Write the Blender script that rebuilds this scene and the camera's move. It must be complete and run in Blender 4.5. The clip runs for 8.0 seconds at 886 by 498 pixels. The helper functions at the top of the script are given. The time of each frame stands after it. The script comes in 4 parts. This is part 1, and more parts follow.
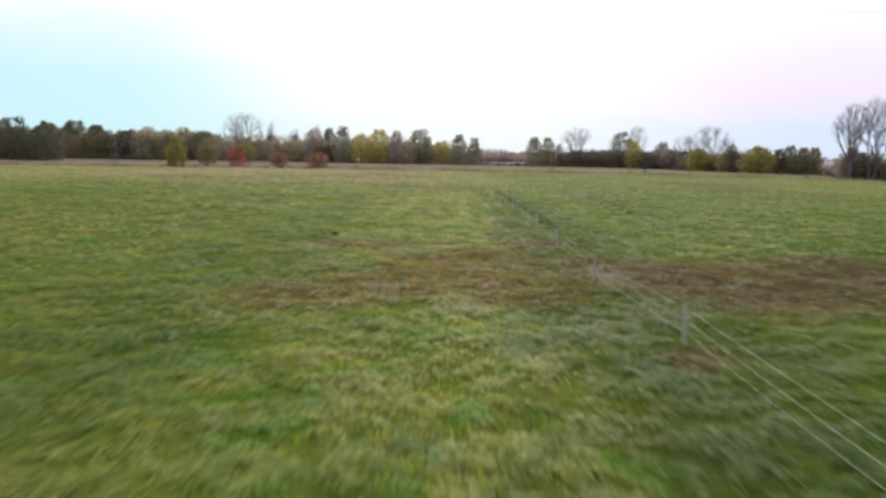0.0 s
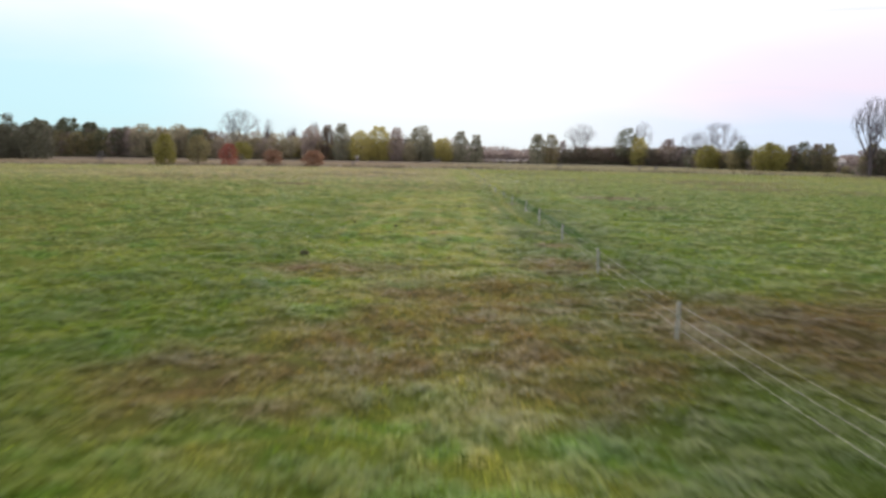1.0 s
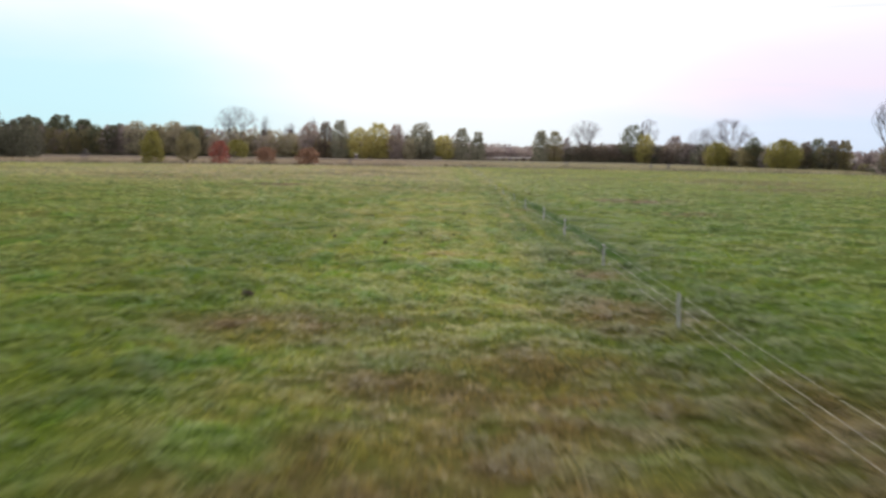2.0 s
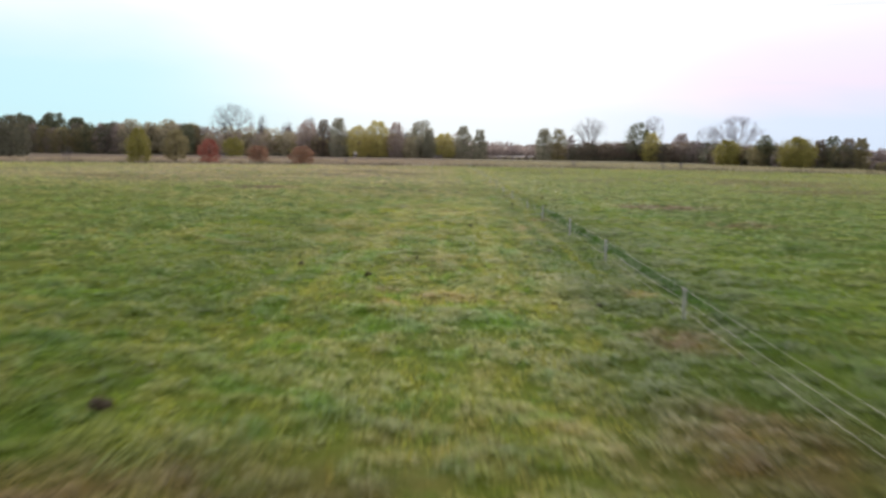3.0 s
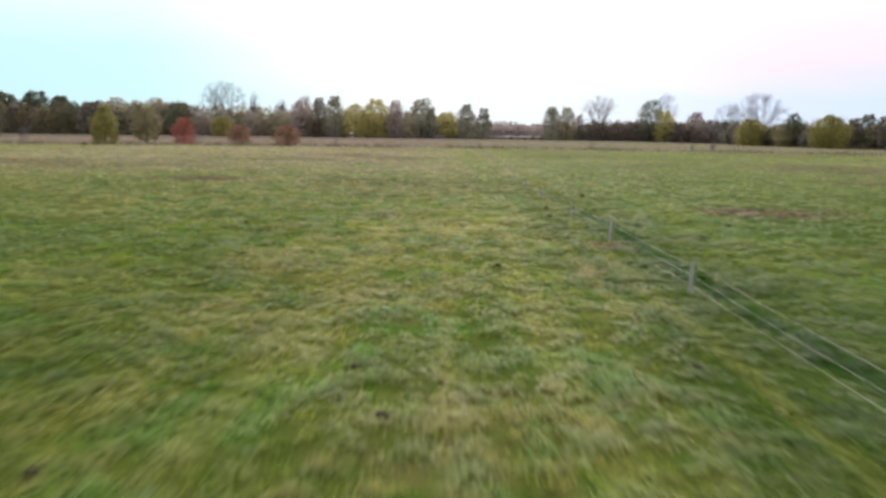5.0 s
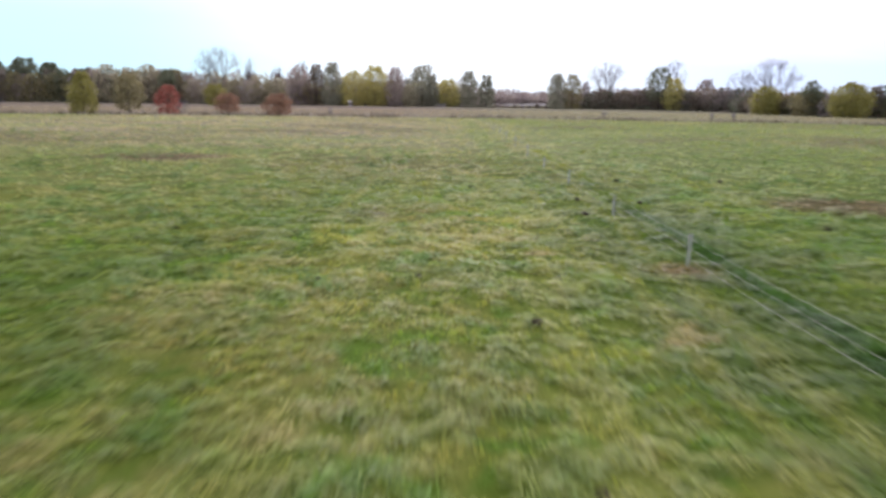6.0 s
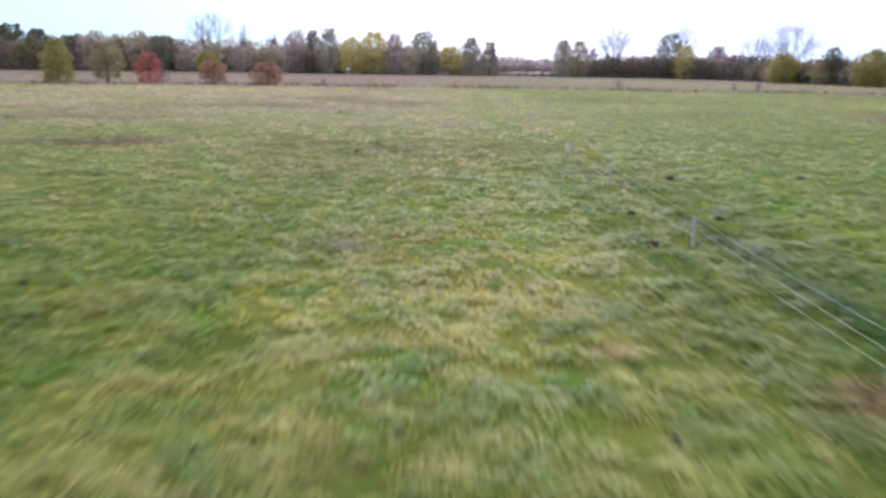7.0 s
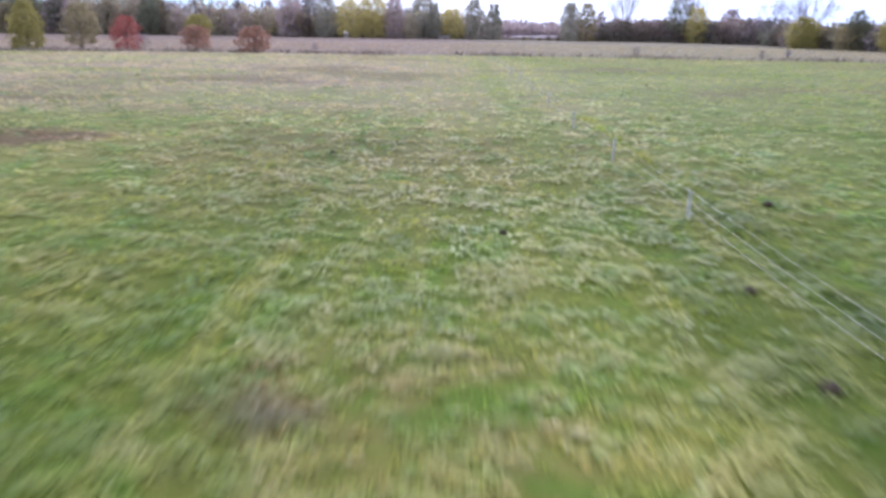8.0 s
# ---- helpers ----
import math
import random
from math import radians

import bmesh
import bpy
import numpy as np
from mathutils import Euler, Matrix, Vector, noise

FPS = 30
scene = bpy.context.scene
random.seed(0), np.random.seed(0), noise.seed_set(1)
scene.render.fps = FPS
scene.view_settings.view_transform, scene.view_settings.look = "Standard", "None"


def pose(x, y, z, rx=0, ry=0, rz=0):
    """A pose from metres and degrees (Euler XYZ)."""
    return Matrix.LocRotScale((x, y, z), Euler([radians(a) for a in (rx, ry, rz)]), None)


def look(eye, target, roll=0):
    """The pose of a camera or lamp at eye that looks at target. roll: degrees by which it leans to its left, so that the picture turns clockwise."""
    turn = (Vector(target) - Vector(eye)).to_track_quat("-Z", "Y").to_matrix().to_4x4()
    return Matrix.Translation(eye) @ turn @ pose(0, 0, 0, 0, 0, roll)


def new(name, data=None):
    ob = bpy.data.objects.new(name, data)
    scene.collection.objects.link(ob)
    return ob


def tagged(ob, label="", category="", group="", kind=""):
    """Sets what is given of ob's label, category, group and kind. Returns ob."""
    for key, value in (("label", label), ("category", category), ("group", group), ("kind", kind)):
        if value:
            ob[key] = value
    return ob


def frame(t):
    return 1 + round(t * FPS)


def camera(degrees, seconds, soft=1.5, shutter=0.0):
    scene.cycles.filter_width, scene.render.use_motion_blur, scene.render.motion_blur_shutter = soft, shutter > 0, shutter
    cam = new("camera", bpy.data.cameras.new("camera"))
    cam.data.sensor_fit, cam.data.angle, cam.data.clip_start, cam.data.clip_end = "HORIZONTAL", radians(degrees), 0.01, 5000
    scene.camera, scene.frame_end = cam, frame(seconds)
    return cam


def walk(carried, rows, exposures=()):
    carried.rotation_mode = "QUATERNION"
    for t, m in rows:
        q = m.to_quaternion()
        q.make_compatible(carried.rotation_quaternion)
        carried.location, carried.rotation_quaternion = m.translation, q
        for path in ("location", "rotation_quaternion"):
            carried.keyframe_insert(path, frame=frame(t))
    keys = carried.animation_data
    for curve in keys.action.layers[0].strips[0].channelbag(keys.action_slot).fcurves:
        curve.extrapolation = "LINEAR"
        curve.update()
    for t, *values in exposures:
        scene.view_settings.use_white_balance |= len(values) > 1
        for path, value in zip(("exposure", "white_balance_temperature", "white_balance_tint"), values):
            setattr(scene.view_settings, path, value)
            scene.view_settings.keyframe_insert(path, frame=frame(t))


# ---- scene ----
cam = camera(62.18, 8.0, soft=3.1, shutter=1.0)
PATH = [
    (0, (1.194, 0.733, 4.641), (0.544, 99.986, -7.536), 1.32),
    (0.5, (1.113, 5.720, 4.596), (0.383, 104.954, -7.735), 1.27),
    (1, (1.027, 10.738, 4.579), (0.226, 109.949, -7.930), 1.23),
    (1.5, (0.938, 15.775, 4.582), (0.072, 114.962, -8.110), 1.20),
    (3, (0.650, 30.933, 4.637), (-0.380, 130.072, -8.415), 1.12),
    (3.5, (0.548, 35.989, 4.659), (-0.530, 135.121, -8.442), 1.10),
    (4, (0.443, 41.047, 4.680), (-0.681, 140.155, -8.601), 1.08),
    (4.5, (0.336, 46.110, 4.704), (-0.831, 145.095, -9.462), 1.07),
    (6, (0.000, 61.395, 4.845), (-1.292, 159.387, -15.053), 1.07),
    (6.5, (-0.115, 66.556, 4.944), (-1.451, 164.098, -17.048), 1.08),
    (7, (-0.232, 71.772, 5.088), (-1.615, 168.832, -18.944), 1.09),
    (7.5, (-0.349, 77.061, 5.291), (-1.782, 173.520, -21.046), 1.11),
    (8, (-0.468, 82.442, 5.571), (-1.955, 178.244, -23.061), 1.13),
]
walk(cam, [(t, look(eye, target, roll)) for t, eye, target, roll in PATH],
     exposures=[(0.0, 0.0, 6650, 13), (4.5, 0.04, 6600, 13), (6.0, 0.29, 6100, 18), (7.0, 0.51, 5750, 26), (8.0, 0.74, 5380, 31)])

# ---- sky, sun and exposure ----
SUN_UP, SUN_SIDE = radians(30), radians(4)
sky = bpy.data.worlds.new("sky")
scene.world = sky
sky.use_nodes = True
nt = sky.node_tree
nt.nodes.clear()


def node(tree, kind, **values):
    made = tree.nodes.new(kind)
    for key, value in values.items():
        made.inputs[key].default_value = value
    return made


def math_node(tree, operation, a, b=None, c=None):
    made = tree.nodes.new("ShaderNodeMath")
    made.operation = operation
    for slot, value in enumerate((a, b, c)):
        if value is None:
            continue
        if isinstance(value, (int, float)):
            made.inputs[slot].default_value = value
        else:
            tree.links.new(value, made.inputs[slot])
    return made.outputs[0]


def mix_node(tree, factor, a, b, blend="MIX"):
    made = tree.nodes.new("ShaderNodeMix")
    made.data_type, made.blend_type = "RGBA", blend
    for slot, value in ((0, factor), (6, a), (7, b)):
        if isinstance(value, (int, float)):
            made.inputs[slot].default_value = value
        elif isinstance(value, tuple):
            made.inputs[slot].default_value = (*value[:3], 1)
        else:
            tree.links.new(value, made.inputs[slot])
    return made.outputs[2]


def ramp_node(tree, factor, stops):
    made = tree.nodes.new("ShaderNodeValToRGB")
    bar = made.color_ramp
    while len(bar.elements) < len(stops):
        bar.elements.new(0.5)
    for element, (place, colour) in zip(bar.elements, stops):
        element.position, element.color = place, (*colour, 1)
    tree.links.new(factor, made.inputs[0])
    return made.outputs[0]


def noise_node(tree, vector, scale, detail=3.0, rough=0.5, distortion=0.0):
    made = node(tree, "ShaderNodeTexNoise", Scale=scale, Detail=detail, Roughness=rough, Distortion=distortion)
    tree.links.new(vector, made.inputs["Vector"])
    return made.outputs["Fac"]


def span(tree, value, low, high, to_low=0.0, to_high=1.0):
    made = tree.nodes.new("ShaderNodeMapRange")
    made.interpolation_type = "SMOOTHSTEP"
    for slot, v in ((1, low), (2, high), (3, to_low), (4, to_high)):
        made.inputs[slot].default_value = v
    tree.links.new(value, made.inputs[0])
    return made.outputs[0]


clear = nt.nodes.new("ShaderNodeTexSky")
clear.sky_type, clear.sun_disc = "NISHITA", False
clear.sun_elevation, clear.sun_rotation = SUN_UP, SUN_SIDE
direction = nt.nodes.new("ShaderNodeTexCoord").outputs["Generated"]
xyz = nt.nodes.new("ShaderNodeSeparateXYZ")
nt.links.new(direction, xyz.inputs[0])
up = xyz.outputs["Z"]
stretch = nt.nodes.new("ShaderNodeVectorMath")
stretch.operation = "MULTIPLY"
nt.links.new(direction, stretch.inputs[0])
stretch.inputs[1].default_value = (1.0, 1.0, 5.0)
wisp = noise_node(nt, stretch.outputs[0], 2.2, 4.0, 0.55, 0.4)
lift = math_node(nt, "ADD", up, math_node(nt, "MULTIPLY", math_node(nt, "SUBTRACT", wisp, 0.5), 0.07))
west = ramp_node(nt, lift, [(0.0, (0.56, 0.90, 1.0)), (0.05, (0.56, 0.92, 1.03)), (0.10, (0.61, 0.94, 1.05)), (0.17, (0.98, 1.06, 1.10)), (0.22, (1.15, 1.15, 1.15))])
ahead = ramp_node(nt, lift, [(0.0, (0.72, 0.90, 1.02)), (0.04, (0.82, 0.95, 1.04)), (0.085, (1.04, 1.07, 1.10)), (0.14, (1.2, 1.2, 1.2))])
east = ramp_node(nt, lift, [(0.0, (0.60, 0.79, 1.02)), (0.05, (0.64, 0.80, 1.05)), (0.085, (0.90, 0.82, 1.0)), (0.13, (0.94, 0.90, 1.03)), (0.2, (1.12, 1.12, 1.14))])
across = xyz.outputs["X"]
veil = mix_node(nt, span(nt, across, -0.42, -0.08), west, mix_node(nt, span(nt, across, 0.05, 0.42), ahead, east))
streaky = nt.nodes.new("ShaderNodeVectorMath")
streaky.operation = "MULTIPLY"
nt.links.new(direction, streaky.inputs[0])
streaky.inputs[1].default_value = (1.0, 1.0, 16.0)
shred = noise_node(nt, streaky.outputs[0], 3.4, 4.0, 0.6, 0.3)
thin_cloud = math_node(nt, "MULTIPLY", span(nt, shred, 0.56, 0.72, 0.0, 0.55), span(nt, across, 0.12, 0.45))
veil = mix_node(nt, thin_cloud, veil, (0.66, 0.84, 1.0))
cloudy = node(nt, "ShaderNodeBackground", Strength=1.0)
nt.links.new(veil, cloudy.inputs[0])
open_sky = node(nt, "ShaderNodeBackground", Strength=0.10)
nt.links.new(clear.outputs[0], open_sky.inputs[0])
blend = nt.nodes.new("ShaderNodeMixShader")
blend.inputs[0].default_value = 0.90
nt.links.new(open_sky.outputs[0], blend.inputs[1])
nt.links.new(cloudy.outputs[0], blend.inputs[2])
nt.links.new(blend.outputs[0], nt.nodes.new("ShaderNodeOutputWorld").inputs[0])

sun_data = bpy.data.lights.new("sun", "SUN")
sun_data.energy, sun_data.angle, sun_data.color = 2.6, radians(40), (1.0, 0.95, 0.88)
sun = new("sun", sun_data)
sun.matrix_world = look((40, 500, 290), (0, 60, 0))

# ---- materials ----


def surface(name, roughness=0.8):
    made = bpy.data.materials.new(name)
    made.use_nodes = True
    bsdf = made.node_tree.nodes["Principled BSDF"]
    bsdf.inputs["Roughness"].default_value = roughness
    bsdf.inputs["Specular IOR Level"].default_value = 0.2
    return made, made.node_tree, bsdf


def bump(tree, bsdf, height, strength, distance):
    made = node(tree, "ShaderNodeBump", Strength=strength, Distance=distance)
    tree.links.new(height, made.inputs["Height"])
    tree.links.new(made.outputs[0], bsdf.inputs["Normal"])


def worn_patch(tree, place, x, y, rx, ry):
    """1 inside an ellipse of the field, 0 outside."""
    off = tree.nodes.new("ShaderNodeVectorMath")
    off.operation = "SUBTRACT"
    off.inputs[1].default_value = (x, y, 0)
    tree.links.new(place, off.inputs[0])
    size = tree.nodes.new("ShaderNodeVectorMath")
    size.operation = "MULTIPLY"
    size.inputs[1].default_value = (1 / rx, 1 / ry, 0)
    tree.links.new(off.outputs[0], size.inputs[0])
    far = tree.nodes.new("ShaderNodeVectorMath")
    far.operation = "LENGTH"
    tree.links.new(size.outputs[0], far.inputs[0])
    return span(tree, far.outputs["Value"], 0.35, 1.2, 1.0, 0.0)


def pasture_colour(tree):
    """The colour of the field at a place: green sward, dry tufts, worn brown patches, pale hay far off."""
    place = tree.nodes.new("ShaderNodeNewGeometry").outputs["Position"]
    flat = tree.nodes.new("ShaderNodeVectorMath")
    flat.operation = "MULTIPLY"
    flat.inputs[1].default_value = (1, 1, 0)
    tree.links.new(place, flat.inputs[0])
    flat = flat.outputs[0]
    wide = noise_node(tree, flat, 0.055, 3.0, 0.5)
    clump = noise_node(tree, flat, 0.55, 3.0, 0.6, 0.6)
    tuft = noise_node(tree, flat, 1.9, 2.5, 0.55, 0.7)
    dry = noise_node(tree, flat, 0.25, 4.0, 0.65, 0.8)
    colour = ramp_node(tree, clump, [(0.30, (0.078, 0.110, 0.030)), (0.45, (0.128, 0.152, 0.046)), (0.58, (0.168, 0.180, 0.062)), (0.74, (0.220, 0.212, 0.092))])
    colour = mix_node(tree, span(tree, tuft, 0.50, 0.66, 0.0, 0.42), colour, (0.215, 0.210, 0.122))
    # dark noise mottles paint the shade of tussock hollows into the grass
    colour = mix_node(tree, span(tree, tuft, 0.46, 0.34, 0.0, 0.5), colour, (0.030, 0.052, 0.013))
    colour = mix_node(tree, span(tree, dry, 0.50, 0.64, 0.0, 0.5), colour, (0.198, 0.168, 0.100))
    patchy = noise_node(tree, flat, 0.085, 5.0, 0.62, 0.5)
    colour = mix_node(tree, span(tree, patchy, 0.50, 0.64, 0.0, 0.55), colour, (0.215, 0.210, 0.092))
    colour = mix_node(tree, span(tree, patchy, 0.48, 0.36, 0.0, 0.55), colour, (0.070, 0.112, 0.022))
    vivid = noise_node(tree, flat, 0.42, 2.0, 0.5, 1.0)
    colour = mix_node(tree, span(tree, vivid, 0.54, 0.64, 0.0, 0.75), colour, (0.084, 0.172, 0.032))
    lush = noise_node(tree, flat, 0.95, 2.0, 0.5, 1.2)
    colour = mix_node(tree, span(tree, lush, 0.57, 0.68, 0.0, 0.55), colour, (0.066, 0.140, 0.030))
    colour = mix_node(tree, span(tree, lush, 0.40, 0.28, 0.0, 0.42), colour, (0.240, 0.215, 0.125))
    colour = mix_node(tree, span(tree, wide, 0.38, 0.6, 0.45, 0.0), colour, (0.085, 0.135, 0.024))
    spots = None
    for x, y, rx, ry in ((3.3, 21.9, 1.1, 1.0), (-4.0, 17.0, 1.2, 1.0), (1.0, 21.6, 0.5, 0.5), (12.5, 56.2, 1.0, 1.2), (-5.6, 19.5, 1.3, 0.8), (2.0, 50.5, 1.6, 1.2), (4.2, 104.0, 1.2, 1.4), (10.6, 89.5, 1.3, 1.4), (13.0, 101.0, 1.5, 2.2)):
        here = worn_patch(tree, flat, x, y, rx, ry)
        spots = here if spots is None else math_node(tree, "MAXIMUM", spots, here)
    colour = mix_node(tree, math_node(tree, "MULTIPLY", spots, span(tree, clump, 0.3, 0.55, 0.35, 0.8)), colour, (0.066, 0.140, 0.026))
    # darker away from the grazed middle: longer grass with painted vignetting; lush strip beyond fence
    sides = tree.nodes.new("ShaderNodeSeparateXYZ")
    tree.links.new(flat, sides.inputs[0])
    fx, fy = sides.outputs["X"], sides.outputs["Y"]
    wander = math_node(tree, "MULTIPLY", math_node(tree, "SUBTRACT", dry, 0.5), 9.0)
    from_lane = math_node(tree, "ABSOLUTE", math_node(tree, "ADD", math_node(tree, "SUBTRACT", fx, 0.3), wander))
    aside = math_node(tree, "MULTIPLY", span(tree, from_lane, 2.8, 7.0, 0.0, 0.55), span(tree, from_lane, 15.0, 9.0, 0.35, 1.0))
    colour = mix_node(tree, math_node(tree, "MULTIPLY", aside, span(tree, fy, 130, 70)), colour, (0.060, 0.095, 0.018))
    colour = mix_node(tree, math_node(tree, "MULTIPLY", span(tree, fx, 7.5, 14.0, 0.0, 0.42), span(tree, fy, 225, 190)), colour, (0.075, 0.125, 0.024))
    # fence-side band darkened to hold the right corner's vignetting in the colour
    rank_vignette = math_node(tree, "MULTIPLY", span(tree, math_node(tree, "ADD", fx, math_node(tree, "MULTIPLY", wander, 0.3)), 2.6, 5.8, 0.0, 0.68), span(tree, fx, 13.0, 8.5))
    colour = mix_node(tree, math_node(tree, "MULTIPLY", rank_vignette, span(tree, fy, 125, 85)), colour, (0.048, 0.080, 0.020))
    bend = math_node(tree, "MINIMUM", math_node(tree, "MAXIMUM", math_node(tree, "SUBTRACT", fy, 40), 0), 85)
    line = math_node(tree, "SUBTRACT", math_node(tree, "SUBTRACT", 7.25, math_node(tree, "MULTIPLY", math_node(tree, "MULTIPLY", bend, bend), 0.00012)), math_node(tree, "MULTIPLY", math_node(tree, "MAXIMUM", math_node(tree, "SUBTRACT", fy, 125), 0), 0.0185))
    off = math_node(tree, "SUBTRACT", math_node(tree, "SUBTRACT", fx, line), 1.35)
    off = math_node(tree, "ADD", off, math_node(tree, "MULTIPLY", math_node(tree, "SUBTRACT", clump, 0.5), 0.5))
    track = math_node(tree, "MULTIPLY", span(tree, math_node(tree, "ABSOLUTE", math_node(tree, "ADD", off, 4.2)), 0.6, 2.4, 0.34, 0.0), span(tree, fy, 90, 115))
    strip = span(tree, math_node(tree, "ABSOLUTE", off), 0.25, 0.62, 0.9, 0.0)
    strip = math_node(tree, "MULTIPLY", math_node(tree, "MULTIPLY", strip, span(tree, fy, 44, 56)), span(tree, fy, 120, 90, 0.15, 1.0))
    colour = mix_node(tree, strip, colour, (0.022, 0.058, 0.014))
    # faint long stripes of drier grass, drawn out along the grazed lane
    along = tree.nodes.new("ShaderNodeVectorMath")
    along.operation = "MULTIPLY"
    along.inputs[1].default_value = (0.85, 0.022, 0)
    tree.links.new(flat, along.inputs[0])
    stripe = math_node(tree, "MULTIPLY", span(tree, noise_node(tree, along.outputs[0], 1.0, 2.0, 0.5), 0.47, 0.62, 0.0, 0.42), span(tree, from_lane, 9.0, 5.0))
    colour = mix_node(tree, math_node(tree, "MULTIPLY", stripe, span(tree, fy, 40, 58)), colour, (0.205, 0.200, 0.105))
    # positions pushed about, so that the worn patches have ragged rims
    shove = tree.nodes.new("ShaderNodeTexNoise")
    shove.inputs["Scale"].default_value, shove.inputs["Detail"].default_value = 0.35, 4.0
    tree.links.new(flat, shove.inputs["Vector"])
    push = tree.nodes.new("ShaderNodeVectorMath")
    push.operation = "MULTIPLY_ADD"
    push.inputs[1].default_value = (3.6, 3.6, 0)
    tree.links.new(shove.outputs["Color"], push.inputs[0])
    shifted = tree.nodes.new("ShaderNodeVectorMath")
    shifted.operation = "SUBTRACT"
    shifted.inputs[1].default_value = (1.8, 1.8, 0)
    tree.links.new(push.outputs[0], shifted.inputs[0])
    tree.links.new(flat, push.inputs[2])
    ragged = shifted.outputs[0]
    worn = None
    # the two patches near y 40 mix brown turf with painted lens vignetting
    for x, y, rx, ry in ((0.9, 28.8, 6.8, 5.6), (-3.4, 24.8, 3.6, 3.2), (3.8, 26.0, 3.4, 3.0), (2.0, 34.6, 5.6, 4.6), (8.0, 31.0, 3.4, 6.0), (13.0, 29.5, 6.5, 8.0), (23.0, 31.0, 13.5, 9.5), (6.5, 49.6, 1.4, 1.5), (-3.5, 39.9, 5.0, 2.2), (6.0, 41.6, 3.0, 3.4), (7.4, 18.3, 1.3, 1.3), (6.95, 82.4, 1.5, 1.1), (-22.8, 118.0, 6.5, 2.6), (20.5, 98.0, 5.5, 3.6), (20.0, 81.5, 3.6, 3.2), (-3.4, 92.8, 0.9, 1.2)):
        here = worn_patch(tree, ragged, x, y, rx, ry)
        worn = here if worn is None else math_node(tree, "MAXIMUM", worn, here)
    trodden = math_node(tree, "MAXIMUM", worn_patch(tree, ragged, 13.0, 29.5, 6.0, 7.5), worn_patch(tree, ragged, 23.0, 31.0, 13.0, 9.0))
    grain = noise_node(tree, flat, 1.3, 4.0, 0.7)
    dried = None
    for x, y, rx, ry in ((-2.2, 76.5, 4.4, 9.0), (1.2, 41.5, 3.4, 3.0), (-5.5, 77.0, 3.5, 4.0), (-2.8, 79.9, 1.6, 2.0), (0.6, 88.5, 2.6, 2.6), (-5.0, 70.0, 2.4, 3.0), (0.5, 62.0, 3.0, 4.0), (-1.0, 92.0, 4.0, 5.0)):
        here = worn_patch(tree, ragged, x, y, rx, ry)
        dried = here if dried is None else math_node(tree, "MAXIMUM", dried, here)
    colour = mix_node(tree, math_node(tree, "MULTIPLY", dried, span(tree, grain, 0.4, 0.65, 0.05, 0.5)), colour, (0.205, 0.158, 0.135))
    mud = ramp_node(tree, grain, [(0.3, (0.070, 0.048, 0.040)), (0.5, (0.108, 0.075, 0.060)), (0.7, (0.150, 0.112, 0.088))])
    colour = mix_node(tree, math_node(tree, "MULTIPLY", worn, span(tree, clump, 0.36, 0.64, 0.92, 0.55)), colour, mud)
    colour = mix_node(tree, math_node(tree, "MULTIPLY", trodden, span(tree, clump, 0.42, 0.68, 0.8, 0.45)), colour, (0.068, 0.046, 0.031))
    fray = tree.nodes.new("ShaderNodeTexNoise")
    fray.inputs["Scale"].default_value, fray.inputs["Detail"].default_value = 1.1, 3.0
    tree.links.new(flat, fray.inputs["Vector"])
    torn = tree.nodes.new("ShaderNodeVectorMath")
    torn.operation = "MULTIPLY_ADD"
    torn.inputs[1].default_value = (1.6, 1.6, 0)
    tree.links.new(fray.outputs["Color"], torn.inputs[0])
    tree.links.new(flat, torn.inputs[2])
    back = tree.nodes.new("ShaderNodeVectorMath")
    back.operation = "SUBTRACT"
    back.inputs[1].default_value = (0.8, 0.8, 0)
    tree.links.new(torn.outputs[0], back.inputs[0])
    frayed = back.outputs[0]
    straw = None
    for x, y, rx, ry in ((0.4, 54.2, 1.1, 0.9), (-1.4, 55.4, 0.5, 0.45), (-3.0, 53.3, 0.6, 0.4), (-1.2, 52.9, 0.4, 0.5), (4.5, 53.2, 0.5, 0.4), (7.0, 55.0, 0.6, 0.5), (5.2, 76.3, 0.6, 0.7), (2.9, 84.5, 0.5, 0.4)):
        here = worn_patch(tree, frayed, x, y, rx * 1.3, ry * 1.3)
        straw = here if straw is None else math_node(tree, "MAXIMUM", straw, here)
    colour = mix_node(tree, math_node(tree, "MULTIPLY", straw, span(tree, grain, 0.3, 0.6, 0.3, 0.95)), colour, (0.195, 0.158, 0.105))
    # hay and seed heads take over towards the far side of the field
    ys = tree.nodes.new("ShaderNodeSeparateXYZ")
    tree.links.new(ragged, ys.inputs[0])
    streak = tree.nodes.new("ShaderNodeVectorMath")
    streak.operation = "MULTIPLY"
    streak.inputs[1].default_value = (0.02, 0.07, 0)
    tree.links.new(flat, streak.inputs[0])
    bands = noise_node(tree, streak.outputs[0], 1.0, 3.0, 0.6)
    meadow = math_node(tree, "MULTIPLY", span(tree, fx, 14, -18, 0.22, 1.0), span(tree, fx, -95, -40, 0.35, 1.0))
    hay = math_node(tree, "MULTIPLY", math_node(tree, "MULTIPLY", span(tree, ys.outputs["Y"], 75, 165), span(tree, bands, 0.32, 0.60, 0.35, 0.95)), meadow)
    colour = mix_node(tree, hay, colour, (0.208, 0.180, 0.138))
    sweep = tree.nodes.new("ShaderNodeVectorMath")
    sweep.operation = "MULTIPLY"
    sweep.inputs[1].default_value = (0.030, 0.050, 0)
    tree.links.new(flat, sweep.inputs[0])
    drawn = noise_node(tree, sweep.outputs[0], 1.0, 4.0, 0.62, 0.6)
